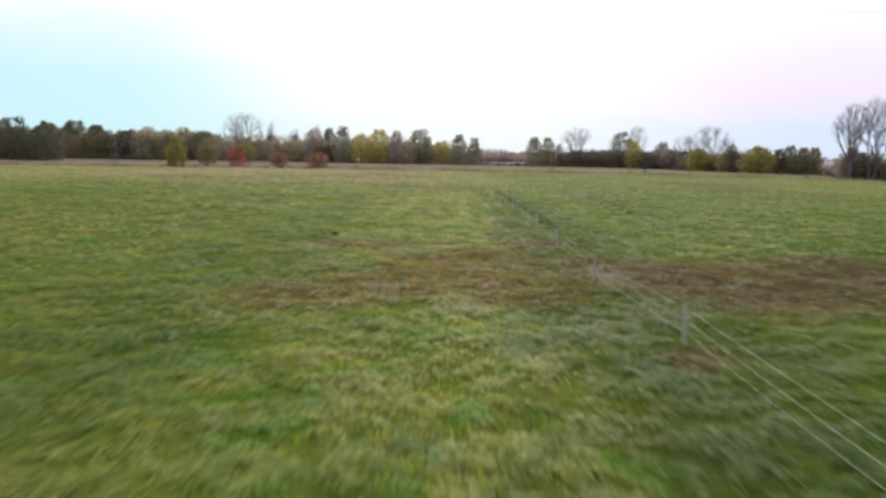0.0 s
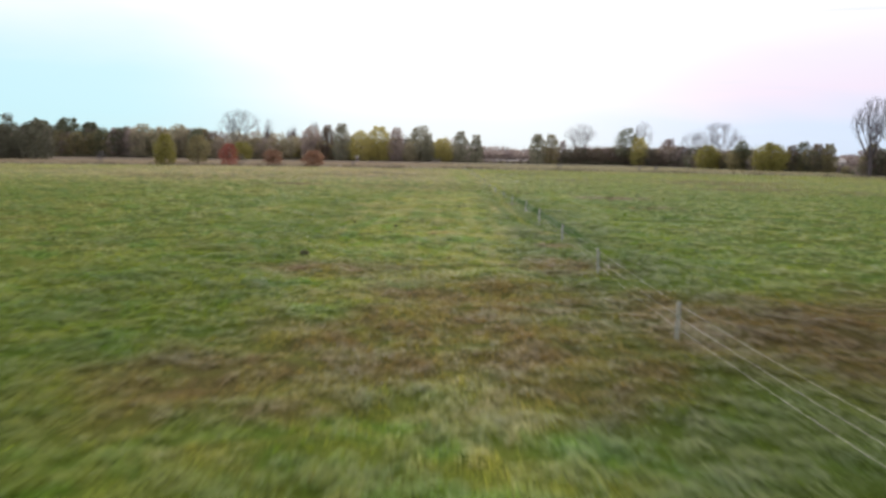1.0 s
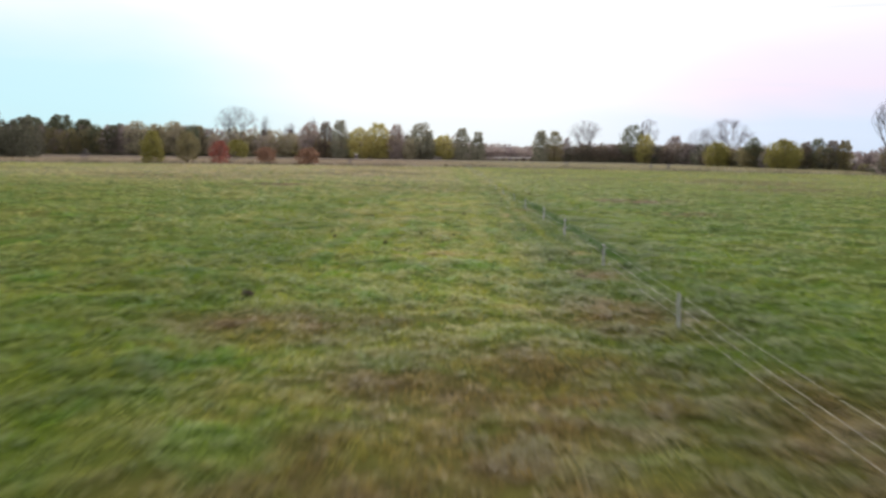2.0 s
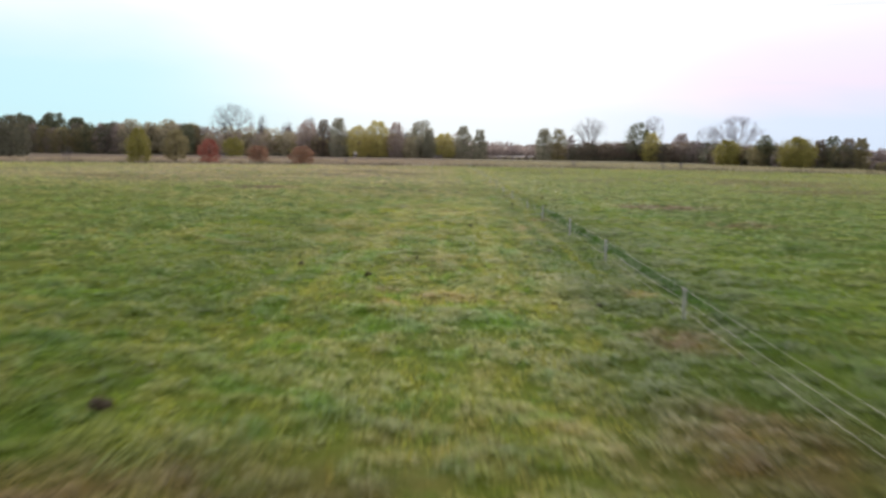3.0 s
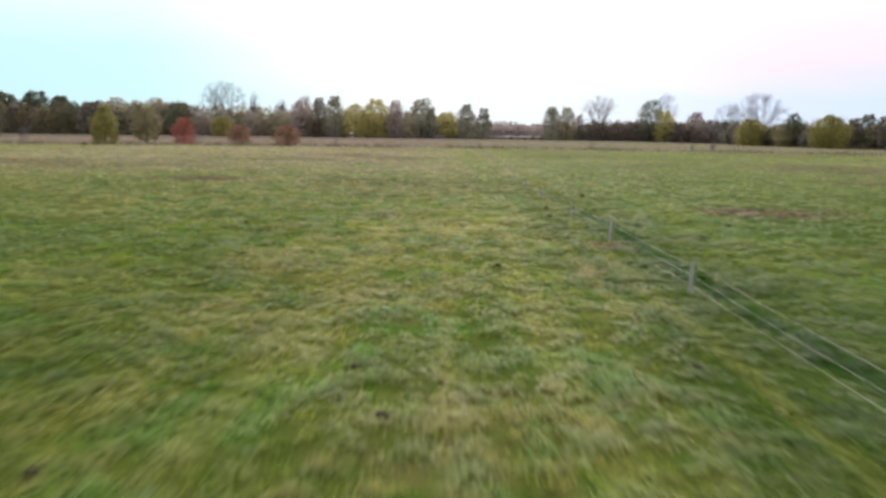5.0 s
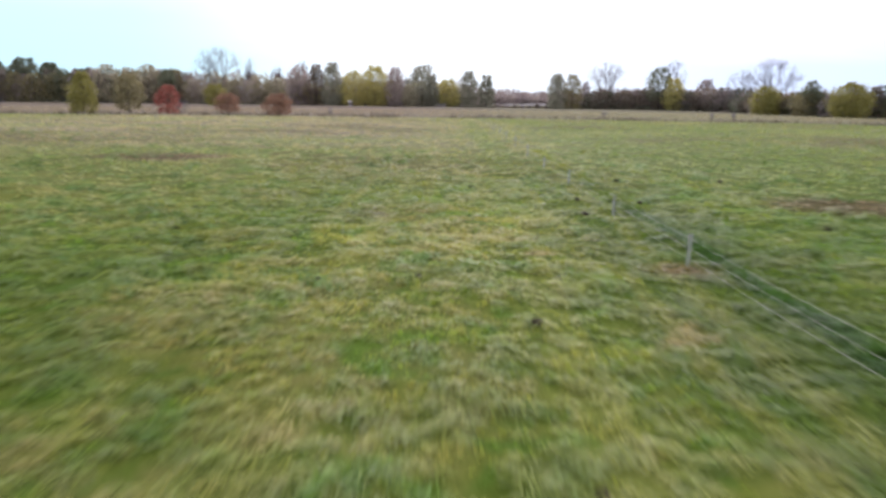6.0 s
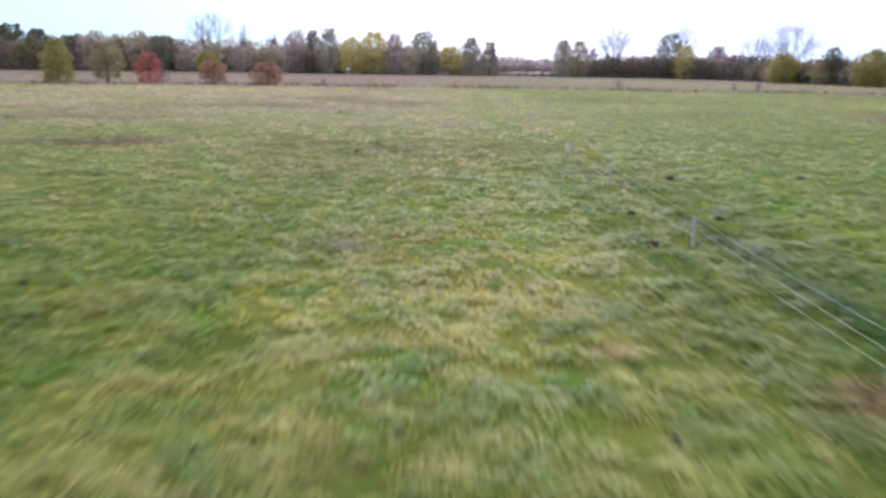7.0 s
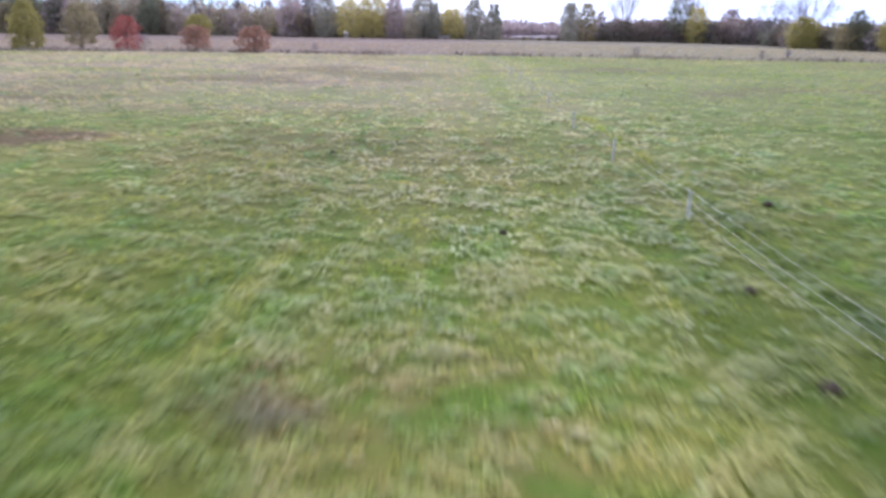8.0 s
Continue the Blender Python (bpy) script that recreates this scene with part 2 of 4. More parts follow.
    past = span(tree, fy, 90, 130)
    colour = mix_node(tree, math_node(tree, "MULTIPLY", span(tree, drawn, 0.48, 0.36, 0.0, 0.75), past), colour, (0.108, 0.100, 0.058))
    colour = mix_node(tree, math_node(tree, "MULTIPLY", span(tree, drawn, 0.52, 0.64, 0.0, 0.7), past), colour, (0.158, 0.180, 0.082))
    stubble = mix_node(tree, span(tree, fx, -30, 45), (0.138, 0.114, 0.098), (0.140, 0.132, 0.096))
    colour = mix_node(tree, span(tree, ys.outputs["Y"], 219, 226, 0.0, 0.9), colour, stubble)
    colour = mix_node(tree, math_node(tree, "MULTIPLY", track, span(tree, fy, 215, 190)), colour, (0.105, 0.150, 0.036))
    bare = math_node(tree, "MAXIMUM", worn_patch(tree, ragged, -22.8, 118.0, 6.5, 2.6), worn_patch(tree, ragged, 20.5, 98.0, 5.5, 3.6))
    colour = mix_node(tree, math_node(tree, "MULTIPLY", bare, 0.7), colour, mud)
    return colour, flat


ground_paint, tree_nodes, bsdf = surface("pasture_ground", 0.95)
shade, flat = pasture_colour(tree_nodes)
bsdf.inputs["Specular IOR Level"].default_value = 0.05
# ground is darker and yellower among the blades; further out, where they thin, paler
axes = tree_nodes.nodes.new("ShaderNodeSeparateXYZ")
tree_nodes.links.new(flat, axes.inputs[0])
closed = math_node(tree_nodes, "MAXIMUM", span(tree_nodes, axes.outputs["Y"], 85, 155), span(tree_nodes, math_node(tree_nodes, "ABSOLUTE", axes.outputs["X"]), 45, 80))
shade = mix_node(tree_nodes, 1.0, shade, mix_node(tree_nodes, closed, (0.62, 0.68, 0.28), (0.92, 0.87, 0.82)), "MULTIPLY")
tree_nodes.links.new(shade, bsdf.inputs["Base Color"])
bump(tree_nodes, bsdf, noise_node(tree_nodes, flat, 3.2, 5.0, 0.62), 0.9, 0.22)

# from lush dark tufts to dry straw-coloured ones
TUFT_TONES = [(0.0, (0.42, 0.58, 0.36)), (0.28, (0.70, 0.83, 0.60)), (0.5, (1.0, 1.0, 0.93)), (0.72, (1.10, 1.05, 1.12)), (1.0, (1.24, 1.12, 1.45))]


def blade_paint(name, tones):
    """Grass blades in the field's colours, each blade its own tone, with light shining through."""
    made, tree, bsdf = surface(name, 0.5)
    bsdf.inputs["Specular IOR Level"].default_value = 0.40
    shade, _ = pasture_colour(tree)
    own = tree.nodes.new("ShaderNodeNewGeometry").outputs["Random Per Island"]
    shade = mix_node(tree, 1.0, shade, ramp_node(tree, own, tones), "MULTIPLY")
    tuft = tree.nodes.new("ShaderNodeAttribute")
    tuft.attribute_name = "tone"
    shade = mix_node(tree, 1.0, shade, ramp_node(tree, tuft.outputs["Fac"], TUFT_TONES), "MULTIPLY")
    tree.links.new(shade, bsdf.inputs["Base Color"])
    glow = tree.nodes.new("ShaderNodeBsdfTranslucent")
    tree.links.new(shade, glow.inputs[0])
    both = tree.nodes.new("ShaderNodeMixShader")
    both.inputs[0].default_value = 0.55
    tree.links.new(bsdf.outputs[0], both.inputs[1])
    tree.links.new(glow.outputs[0], both.inputs[2])
    tree.links.new(both.outputs[0], tree.nodes["Material Output"].inputs[0])
    return made


# blades further out get a bluer, paler multiplier than the near grass
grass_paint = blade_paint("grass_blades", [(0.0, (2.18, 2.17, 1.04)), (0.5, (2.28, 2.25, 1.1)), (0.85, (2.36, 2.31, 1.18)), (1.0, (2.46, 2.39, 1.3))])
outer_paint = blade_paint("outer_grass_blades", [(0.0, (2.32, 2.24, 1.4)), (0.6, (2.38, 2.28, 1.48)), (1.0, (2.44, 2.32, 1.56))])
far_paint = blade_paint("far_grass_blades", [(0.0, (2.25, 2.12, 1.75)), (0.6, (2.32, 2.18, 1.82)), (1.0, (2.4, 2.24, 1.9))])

lush_paint, tree_nodes, bsdf = surface("lush_clump_blades", 0.6)
bsdf.inputs["Specular IOR Level"].default_value = 0.3
island = tree_nodes.nodes.new("ShaderNodeNewGeometry").outputs["Random Per Island"]
place = tree_nodes.nodes.new("ShaderNodeNewGeometry").outputs["Position"]
lush_tone = ramp_node(tree_nodes, noise_node(tree_nodes, place, 0.6, 2.0), [(0.35, (0.075, 0.120, 0.034)), (0.5, (0.105, 0.185, 0.045)), (0.65, (0.165, 0.205, 0.070))])
lush_tone = mix_node(tree_nodes, 1.0, lush_tone, ramp_node(tree_nodes, island, [(0.0, (1.2, 1.2, 1.1)), (1.0, (1.75, 1.7, 1.7))]), "MULTIPLY")
tree_nodes.links.new(lush_tone, bsdf.inputs["Base Color"])

weed_paint, tree_nodes, bsdf = surface("dead_weeds", 0.9)
island = tree_nodes.nodes.new("ShaderNodeNewGeometry").outputs["Random Per Island"]
tree_nodes.links.new(ramp_node(tree_nodes, island, [(0.0, (0.15, 0.126, 0.096)), (0.6, (0.24, 0.205, 0.158)), (1.0, (0.31, 0.27, 0.21))]), bsdf.inputs["Base Color"])


def foliage(name, dark, mid, light, through_leaf=0.5):
    """Leaves: each clump its own tone, with a little light shining through."""
    made, tree, bsdf = surface(name, 0.7)
    own = tree.nodes.new("ShaderNodeNewGeometry").outputs["Random Per Island"]
    place = tree.nodes.new("ShaderNodeTexCoord").outputs["Object"]
    bough = noise_node(tree, place, 0.35, 3.0, 0.6)
    tone = ramp_node(tree, own, [(0.0, dark), (0.5, mid), (1.0, light)])
    tone = mix_node(tree, 0.45, tone, mid)
    tone = mix_node(tree, span(tree, bough, 0.4, 0.65, 0.0, 0.4), tone, light)
    tone = mix_node(tree, span(tree, bough, 0.6, 0.35, 0.0, 0.45), tone, dark)
    tree.links.new(tone, bsdf.inputs["Base Color"])
    glow = tree.nodes.new("ShaderNodeBsdfTranslucent")
    tree.links.new(tone, glow.inputs[0])
    both = tree.nodes.new("ShaderNodeMixShader")
    both.inputs[0].default_value = through_leaf
    tree.links.new(bsdf.outputs[0], both.inputs[1])
    tree.links.new(glow.outputs[0], both.inputs[2])
    tree.links.new(both.outputs[0], tree.nodes["Material Output"].inputs[0])
    return made


# far treeline tones are lightened to put distance haze into the leaf colour
LEAF = {
    "yellow": foliage("yellow_leaves", (0.328, 0.290, 0.095), (0.491, 0.435, 0.158), (0.630, 0.567, 0.239)),
    "lime": foliage("yellow_green_leaves", (0.176, 0.165, 0.050), (0.273, 0.250, 0.075), (0.370, 0.335, 0.110)),
    "olive": foliage("olive_leaves", (0.164, 0.142, 0.075), (0.242, 0.212, 0.111), (0.333, 0.290, 0.157)),
    "dark": foliage("hazed_dark_green_leaves", (0.207, 0.204, 0.154), (0.309, 0.300, 0.227), (0.413, 0.398, 0.309), 0.45),
    "deep": foliage("deep_green_leaves", (0.099, 0.108, 0.069), (0.157, 0.170, 0.110), (0.213, 0.227, 0.151), 0.4),
    "dusk": foliage("dark_brown_leaves", (0.172, 0.146, 0.123), (0.260, 0.216, 0.186), (0.347, 0.293, 0.255), 0.4),
    "brown": foliage("brown_leaves", (0.13, 0.105, 0.085), (0.20, 0.16, 0.125), (0.27, 0.22, 0.17)),
    "plum": foliage("purple_brown_leaves", (0.213, 0.174, 0.174), (0.314, 0.255, 0.252), (0.414, 0.347, 0.336)),
    "tan": foliage("tan_leaves", (0.271, 0.240, 0.166), (0.388, 0.345, 0.240), (0.517, 0.462, 0.332)),
    "red": foliage("red_leaves", (0.218, 0.078, 0.063), (0.333, 0.115, 0.092), (0.425, 0.172, 0.127)),
    "orange": foliage("russet_leaves", (0.187, 0.110, 0.075), (0.286, 0.163, 0.108), (0.374, 0.226, 0.152)),
    "mauve": foliage("hazed_mauve_leaves", (0.279, 0.230, 0.221), (0.426, 0.353, 0.328), (0.557, 0.475, 0.442)),
    "under": foliage("dark_undergrowth", (0.086, 0.087, 0.064), (0.138, 0.136, 0.097), (0.190, 0.186, 0.132), 0.25),
}


def bark(name, dark, light):
    made, tree, bsdf = surface(name, 0.9)
    place = tree.nodes.new("ShaderNodeTexCoord").outputs["Object"]
    ridge = noise_node(tree, place, 6.0, 4.0, 0.7, 1.5)
    tree.links.new(ramp_node(tree, ridge, [(0.3, dark), (0.7, light)]), bsdf.inputs["Base Color"])
    bump(tree, bsdf, ridge, 0.6, 0.05)
    return made


BARK = bark("bark", (0.05, 0.042, 0.036), (0.12, 0.10, 0.085))
GREY_BARK = bark("grey_bark", (0.075, 0.064, 0.07), (0.13, 0.115, 0.126))
TWIG = bark("grey_twigs", (0.155, 0.142, 0.175), (0.25, 0.232, 0.275))

post_paint, tree_nodes, bsdf = surface("weathered_post", 0.7)
place = tree_nodes.nodes.new("ShaderNodeTexCoord").outputs["Object"]
long_grain = tree_nodes.nodes.new("ShaderNodeVectorMath")
long_grain.operation = "MULTIPLY"
long_grain.inputs[1].default_value = (30, 30, 2.5)
tree_nodes.links.new(place, long_grain.inputs[0])
grain = noise_node(tree_nodes, long_grain.outputs[0], 1.0, 4.0, 0.7)
tree_nodes.links.new(ramp_node(tree_nodes, grain, [(0.25, (0.20, 0.21, 0.185)), (0.5, (0.32, 0.335, 0.30)), (0.75, (0.45, 0.465, 0.425))]), bsdf.inputs["Base Color"])
bump(tree_nodes, bsdf, grain, 0.5, 0.01)

wire_paint, tree_nodes, bsdf = surface("pale_polywire", 0.5)
place = tree_nodes.nodes.new("ShaderNodeTexCoord").outputs["Object"]
tree_nodes.links.new(ramp_node(tree_nodes, noise_node(tree_nodes, place, 9.0, 2.0), [(0.3, (0.56, 0.55, 0.42)), (0.7, (0.74, 0.73, 0.58))]), bsdf.inputs["Base Color"])

clip_paint, tree_nodes, bsdf = surface("insulator_plastic", 0.4)
bsdf.inputs["Base Color"].default_value = (0.05, 0.05, 0.045, 1)

dung_paint, tree_nodes, bsdf = surface("dung", 0.85)
place = tree_nodes.nodes.new("ShaderNodeTexCoord").outputs["Object"]
clod = noise_node(tree_nodes, place, 14.0, 4.0, 0.7)
tree_nodes.links.new(ramp_node(tree_nodes, clod, [(0.3, (0.020, 0.015, 0.009)), (0.7, (0.055, 0.042, 0.024))]), bsdf.inputs["Base Color"])
bump(tree_nodes, bsdf, clod, 0.8, 0.02)

wall_paint, tree_nodes, bsdf = surface("pale_wall", 0.8)
place = tree_nodes.nodes.new("ShaderNodeTexCoord").outputs["Object"]
tree_nodes.links.new(ramp_node(tree_nodes, noise_node(tree_nodes, place, 0.8, 4.0), [(0.3, (0.36, 0.31, 0.30)), (0.7, (0.46, 0.41, 0.40))]), bsdf.inputs["Base Color"])
roof_paint, tree_nodes, bsdf = surface("grey_roof", 0.7)
place = tree_nodes.nodes.new("ShaderNodeTexCoord").outputs["Object"]
tree_nodes.links.new(ramp_node(tree_nodes, noise_node(tree_nodes, place, 1.2, 4.0), [(0.3, (0.30, 0.27, 0.27)), (0.7, (0.42, 0.39, 0.39))]), bsdf.inputs["Base Color"])
dark_paint, tree_nodes, bsdf = surface("dark_opening", 0.3)
bsdf.inputs["Base Color"].default_value = (0.04, 0.045, 0.05, 1)

# ---- meshes ----


LATTICE = np.random.default_rng(31).uniform(0, 1, (256, 256))


def lattice_noise(x, y, size, shift=0):
    """Smooth random values from 0 to 1 over the plan, with lumps about as wide as size."""
    x, y = np.asarray(x, float) / size + 17.3 * shift, np.asarray(y, float) / size + 7.1 * shift
    i, j = np.floor(x).astype(int), np.floor(y).astype(int)
    u, v = x - i, y - j
    u, v = u * u * (3 - 2 * u), v * v * (3 - 2 * v)
    i0, i1, j0, j1 = i % 256, (i + 1) % 256, j % 256, (j + 1) % 256
    low = LATTICE[i0, j0] * (1 - u) + LATTICE[i1, j0] * u
    high = LATTICE[i0, j1] * (1 - u) + LATTICE[i1, j1] * u
    return low * (1 - v) + high * v


def rise(x, y):
    """Height of the ground: lumpy pasture that swells gently towards the far bank and dips a little beyond."""
    x, y = np.asarray(x, float), np.asarray(y, float)
    beyond = np.clip(y - 96, 0, 5000)
    s = 1 - np.exp(-beyond * beyond / (beyond + 18) / 148)
    u = np.clip(x * 222 / np.maximum(y, 222), -130, 130)
    swell = np.maximum(0, 2.2 + 0.010 * u - 0.00008 * u * u) * s
    near = np.clip(1 - (np.hypot(x - 2, y - 60) - 70) / 60, 0, 1)
    lumps = 0.035 * np.sin(1.9 * x + 0.7 * y) + 0.03 * np.sin(0.8 * x - 2.3 * y + 1) + 0.045 * np.sin(0.45 * x + 0.6 * y + 2)
    lumps = lumps + 0.13 * (lattice_noise(x, y, 1.3) - 0.5) + 0.10 * (lattice_noise(x, y, 2.7, 3) - 0.5)
    return swell + near * lumps - DIP * np.clip((y - 232) / 190, 0, 1)


DIP = 0.75


def mesh_of(name, points, faces, slots=None, materials=(), smooth=False):
    """A mesh out of one array of points and one of faces, all with the same number of corners."""
    points, faces = np.asarray(points, np.float32), np.asarray(faces, np.int32)
    data = bpy.data.meshes.new(name)
    corners = faces.shape[1]
    data.vertices.add(len(points))
    data.vertices.foreach_set("co", points.ravel())
    data.loops.add(faces.size)
    data.loops.foreach_set("vertex_index", faces.ravel())
    data.polygons.add(len(faces))
    data.polygons.foreach_set("loop_start", np.arange(0, faces.size, corners, dtype=np.int32))
    for made in materials:
        data.materials.append(made)
    if slots is not None:
        data.polygons.foreach_set("material_index", np.asarray(slots, np.int32))
    data.update(calc_edges=True)
    data.validate()
    if smooth:
        data.polygons.foreach_set("use_smooth", np.ones(len(faces), bool))
    return data


def child(name, data, parent, label=""):
    ob = new(name, data)
    ob.parent = parent
    return tagged(ob, label=label)


def part(name, bm, material, parent, label=""):
    data = bpy.data.meshes.new(name)
    bm.to_mesh(data)
    bm.free()
    data.materials.append(material)
    return child(name, data, parent, label)


def tubes(starts, ends, thick, thin, sides=4):
    """Tapered tubes between pairs of points: points and four-cornered faces."""
    starts, ends = np.asarray(starts, float), np.asarray(ends, float)
    axis = ends - starts
    axis /= np.maximum(np.linalg.norm(axis, axis=1, keepdims=True), 1e-6)
    helper = np.where(np.abs(axis[:, 2:3]) > 0.9, [[1.0, 0, 0]], [[0, 0, 1.0]])
    u = np.cross(axis, helper)
    u /= np.linalg.norm(u, axis=1, keepdims=True)
    v = np.cross(axis, u)
    turn = np.arange(sides) * 2 * math.pi / sides
    ring = np.cos(turn)[None, :, None] * u[:, None] + np.sin(turn)[None, :, None] * v[:, None]
    low = starts[:, None] + ring * np.asarray(thick, float)[:, None, None]
    high = ends[:, None] + ring * np.asarray(thin, float)[:, None, None]
    points = np.concatenate([low, high], axis=1).reshape(-1, 3)
    base = np.arange(len(starts))[:, None] * 2 * sides
    k = np.arange(sides)
    faces = np.stack([base + k, base + (k + 1) % sides, base + sides + (k + 1) % sides, base + sides + k], axis=-1).reshape(-1, 4)
    return points, faces


def cards(rng, centres, size):
    """Leaf clumps: crooked four-cornered scraps at the given centres."""
    n = len(centres)
    u = rng.normal(size=(n, 3))
    u /= np.linalg.norm(u, axis=1, keepdims=True)
    v = np.cross(u, rng.normal(size=(n, 3)))
    v /= np.linalg.norm(v, axis=1, keepdims=True)
    s = size * rng.uniform(0.55, 1.25, (n, 1))
    corners = []
    for a, b in ((-1, -0.6), (0.7, -1), (1, 0.7), (-0.6, 1)):
        corners.append(centres + s * (u * a * rng.uniform(0.4, 0.75, (n, 1)) + v * b * rng.uniform(0.4, 0.75, (n, 1))))
    points = np.stack(corners, axis=1).reshape(-1, 3)
    return points, np.arange(4 * n).reshape(n, 4)


def crown_reach(shape, f):
    """How far a crown of that shape reaches out at the share f of its height, against its widest."""
    if shape == "round":
        return np.sqrt(np.maximum(0.08, 1 - (1.7 * f - 0.72) ** 2))
    if shape == "spire":
        return 0.30 + 0.70 * np.sin(math.pi * (0.24 + 0.72 * f))
    return 0.30 + 0.70 * np.sin(math.pi * (0.20 + 0.77 * f))


def crown_centres(rng, width, low, high, count, shape):
    """Places of leaf clumps: lobes of uneven size over a loose filling of the crown's outline."""
    tiers = 6
    out = []
    tall = high - low
    for k in range(tiers):
        f = (k + 0.5) / tiers
        reach = float(crown_reach(shape, f))
        spokes = max(3, round(6 * reach))
        turn = rng.uniform(0, 2 * math.pi)
        for spoke in range(spokes):
            a = turn + 2 * math.pi * (spoke + rng.uniform(-0.3, 0.3)) / spokes
            size = width * reach * rng.uniform(0.15, 0.32)
            room = max(0.0, width * 0.5 * reach - size * 0.8) * rng.uniform(0.75, 1.2)
            centre = np.array([math.cos(a) * room, math.sin(a) * room, low + tall * (f + rng.uniform(-0.4, 0.4) / tiers)])
            m = max(8, int(0.6 * count * reach / tiers / spokes * 1.25 * rng.uniform(0.7, 1.3)))
            d = rng.normal(size=(m, 3))
            d /= np.linalg.norm(d, axis=1, keepdims=True)
            r = rng.uniform(0.25, 1.0, (m, 1)) ** 0.5 * (1 + 0.06 * rng.normal(size=(m, 1)))
            out.append(centre + d * r * np.array([size, size, max(size * 0.75, 0.6 * tall / tiers)]))
    m = int(0.32 * count)
    f, a = rng.uniform(0, 1, m), rng.uniform(0, 2 * math.pi, m)
    ripple = 0.93 + 0.13 * np.sin(3 * a + 5 * f + rng.uniform(0, 6)) + 0.10 * np.sin(5 * a - 11 * f + rng.uniform(0, 6)) + 0.05 * rng.normal(size=m)
    r = 0.5 * width * crown_reach(shape, f) * rng.uniform(0.35, 1.0, m) ** 0.5 * ripple
    out.append(np.stack([np.cos(a) * r, np.sin(a) * r, low + tall * f], axis=1))
    places = np.concatenate(out)
    places[:, :2] *= 0.5 * width / np.percentile(np.abs(places[:, 0]), 97)
    z0, z1 = np.percentile(places[:, 2], (3, 99))
    places[:, 2] = low + (places[:, 2] - z0) * tall / (z1 - z0)
    places[:, 2] = np.maximum(places[:, 2], 0.3 * low)
    return places


def limbs_of(rng, width, height, low):
    """Trunk and limbs of a leafy tree."""
    starts, ends, thick, thin = [], [], [], []
    girth = 0.018 * height + 0.08
    lean = rng.normal(size=2) * 0.02 * height
    spine = [np.array([lean[0] * f, lean[1] * f, height * 0.82 * f - 0.1 * (f == 0)]) for f in np.linspace(0, 1, 7)]
    for k in range(6):
        starts.append(spine[k]), ends.append(spine[k + 1])
        thick.append(girth * (1 - 0.15 * k) * (1.35 if k == 0 else 1)), thin.append(girth * (1 - 0.15 * (k + 1)) + 0.01)
    for k in range(11):
        f = rng.uniform(max(0.2, low / height), 0.95)
        base = spine[0] * (1 - f) + spine[-1] * f
        a = rng.uniform(0, 2 * math.pi)
        reach = 0.42 * width * rng.uniform(0.6, 1.0)
        tip = base + np.array([math.cos(a) * reach, math.sin(a) * reach, reach * rng.uniform(0.3, 0.9)])
        tip[2] = min(tip[2], height * 0.93)
        knee = base * 0.5 + tip * 0.5 + np.array([0, 0, 0.06 * height])
        starts += [base, knee]
        ends += [knee, tip]
        thick += [girth * 0.4, girth * 0.26]
        thin += [girth * 0.26, girth * 0.08]
    return tubes(starts, ends, thick, thin, 6)


SEEDS = iter(range(1, 10000))


def leafy_tree(x, y, width, height, leaf, shape, label, low=0.12, clump=0.62, count=1500, group="", name="tree"):
    """A leafy tree: tapered trunk with limbs, and a crown of many small clumps."""
    rng = np.random.default_rng(next(SEEDS))
    width *= 1.05
    height += DIP * (y > 400)
    root = tagged(new(name), label, name.replace("_", " "), group)
    root.matrix_world = pose(x, y, float(rise(x, y)) - 0.1)
    points, faces = limbs_of(rng, width, height, low * height)
    child("trunk", mesh_of("trunk", points, faces, materials=[BARK], smooth=True), root)
    points, faces = cards(rng, crown_centres(rng, width, low * height, height, count, shape), clump)
    child("crown", mesh_of("crown", points, faces, materials=[LEAF[leaf]]), root)
    return root


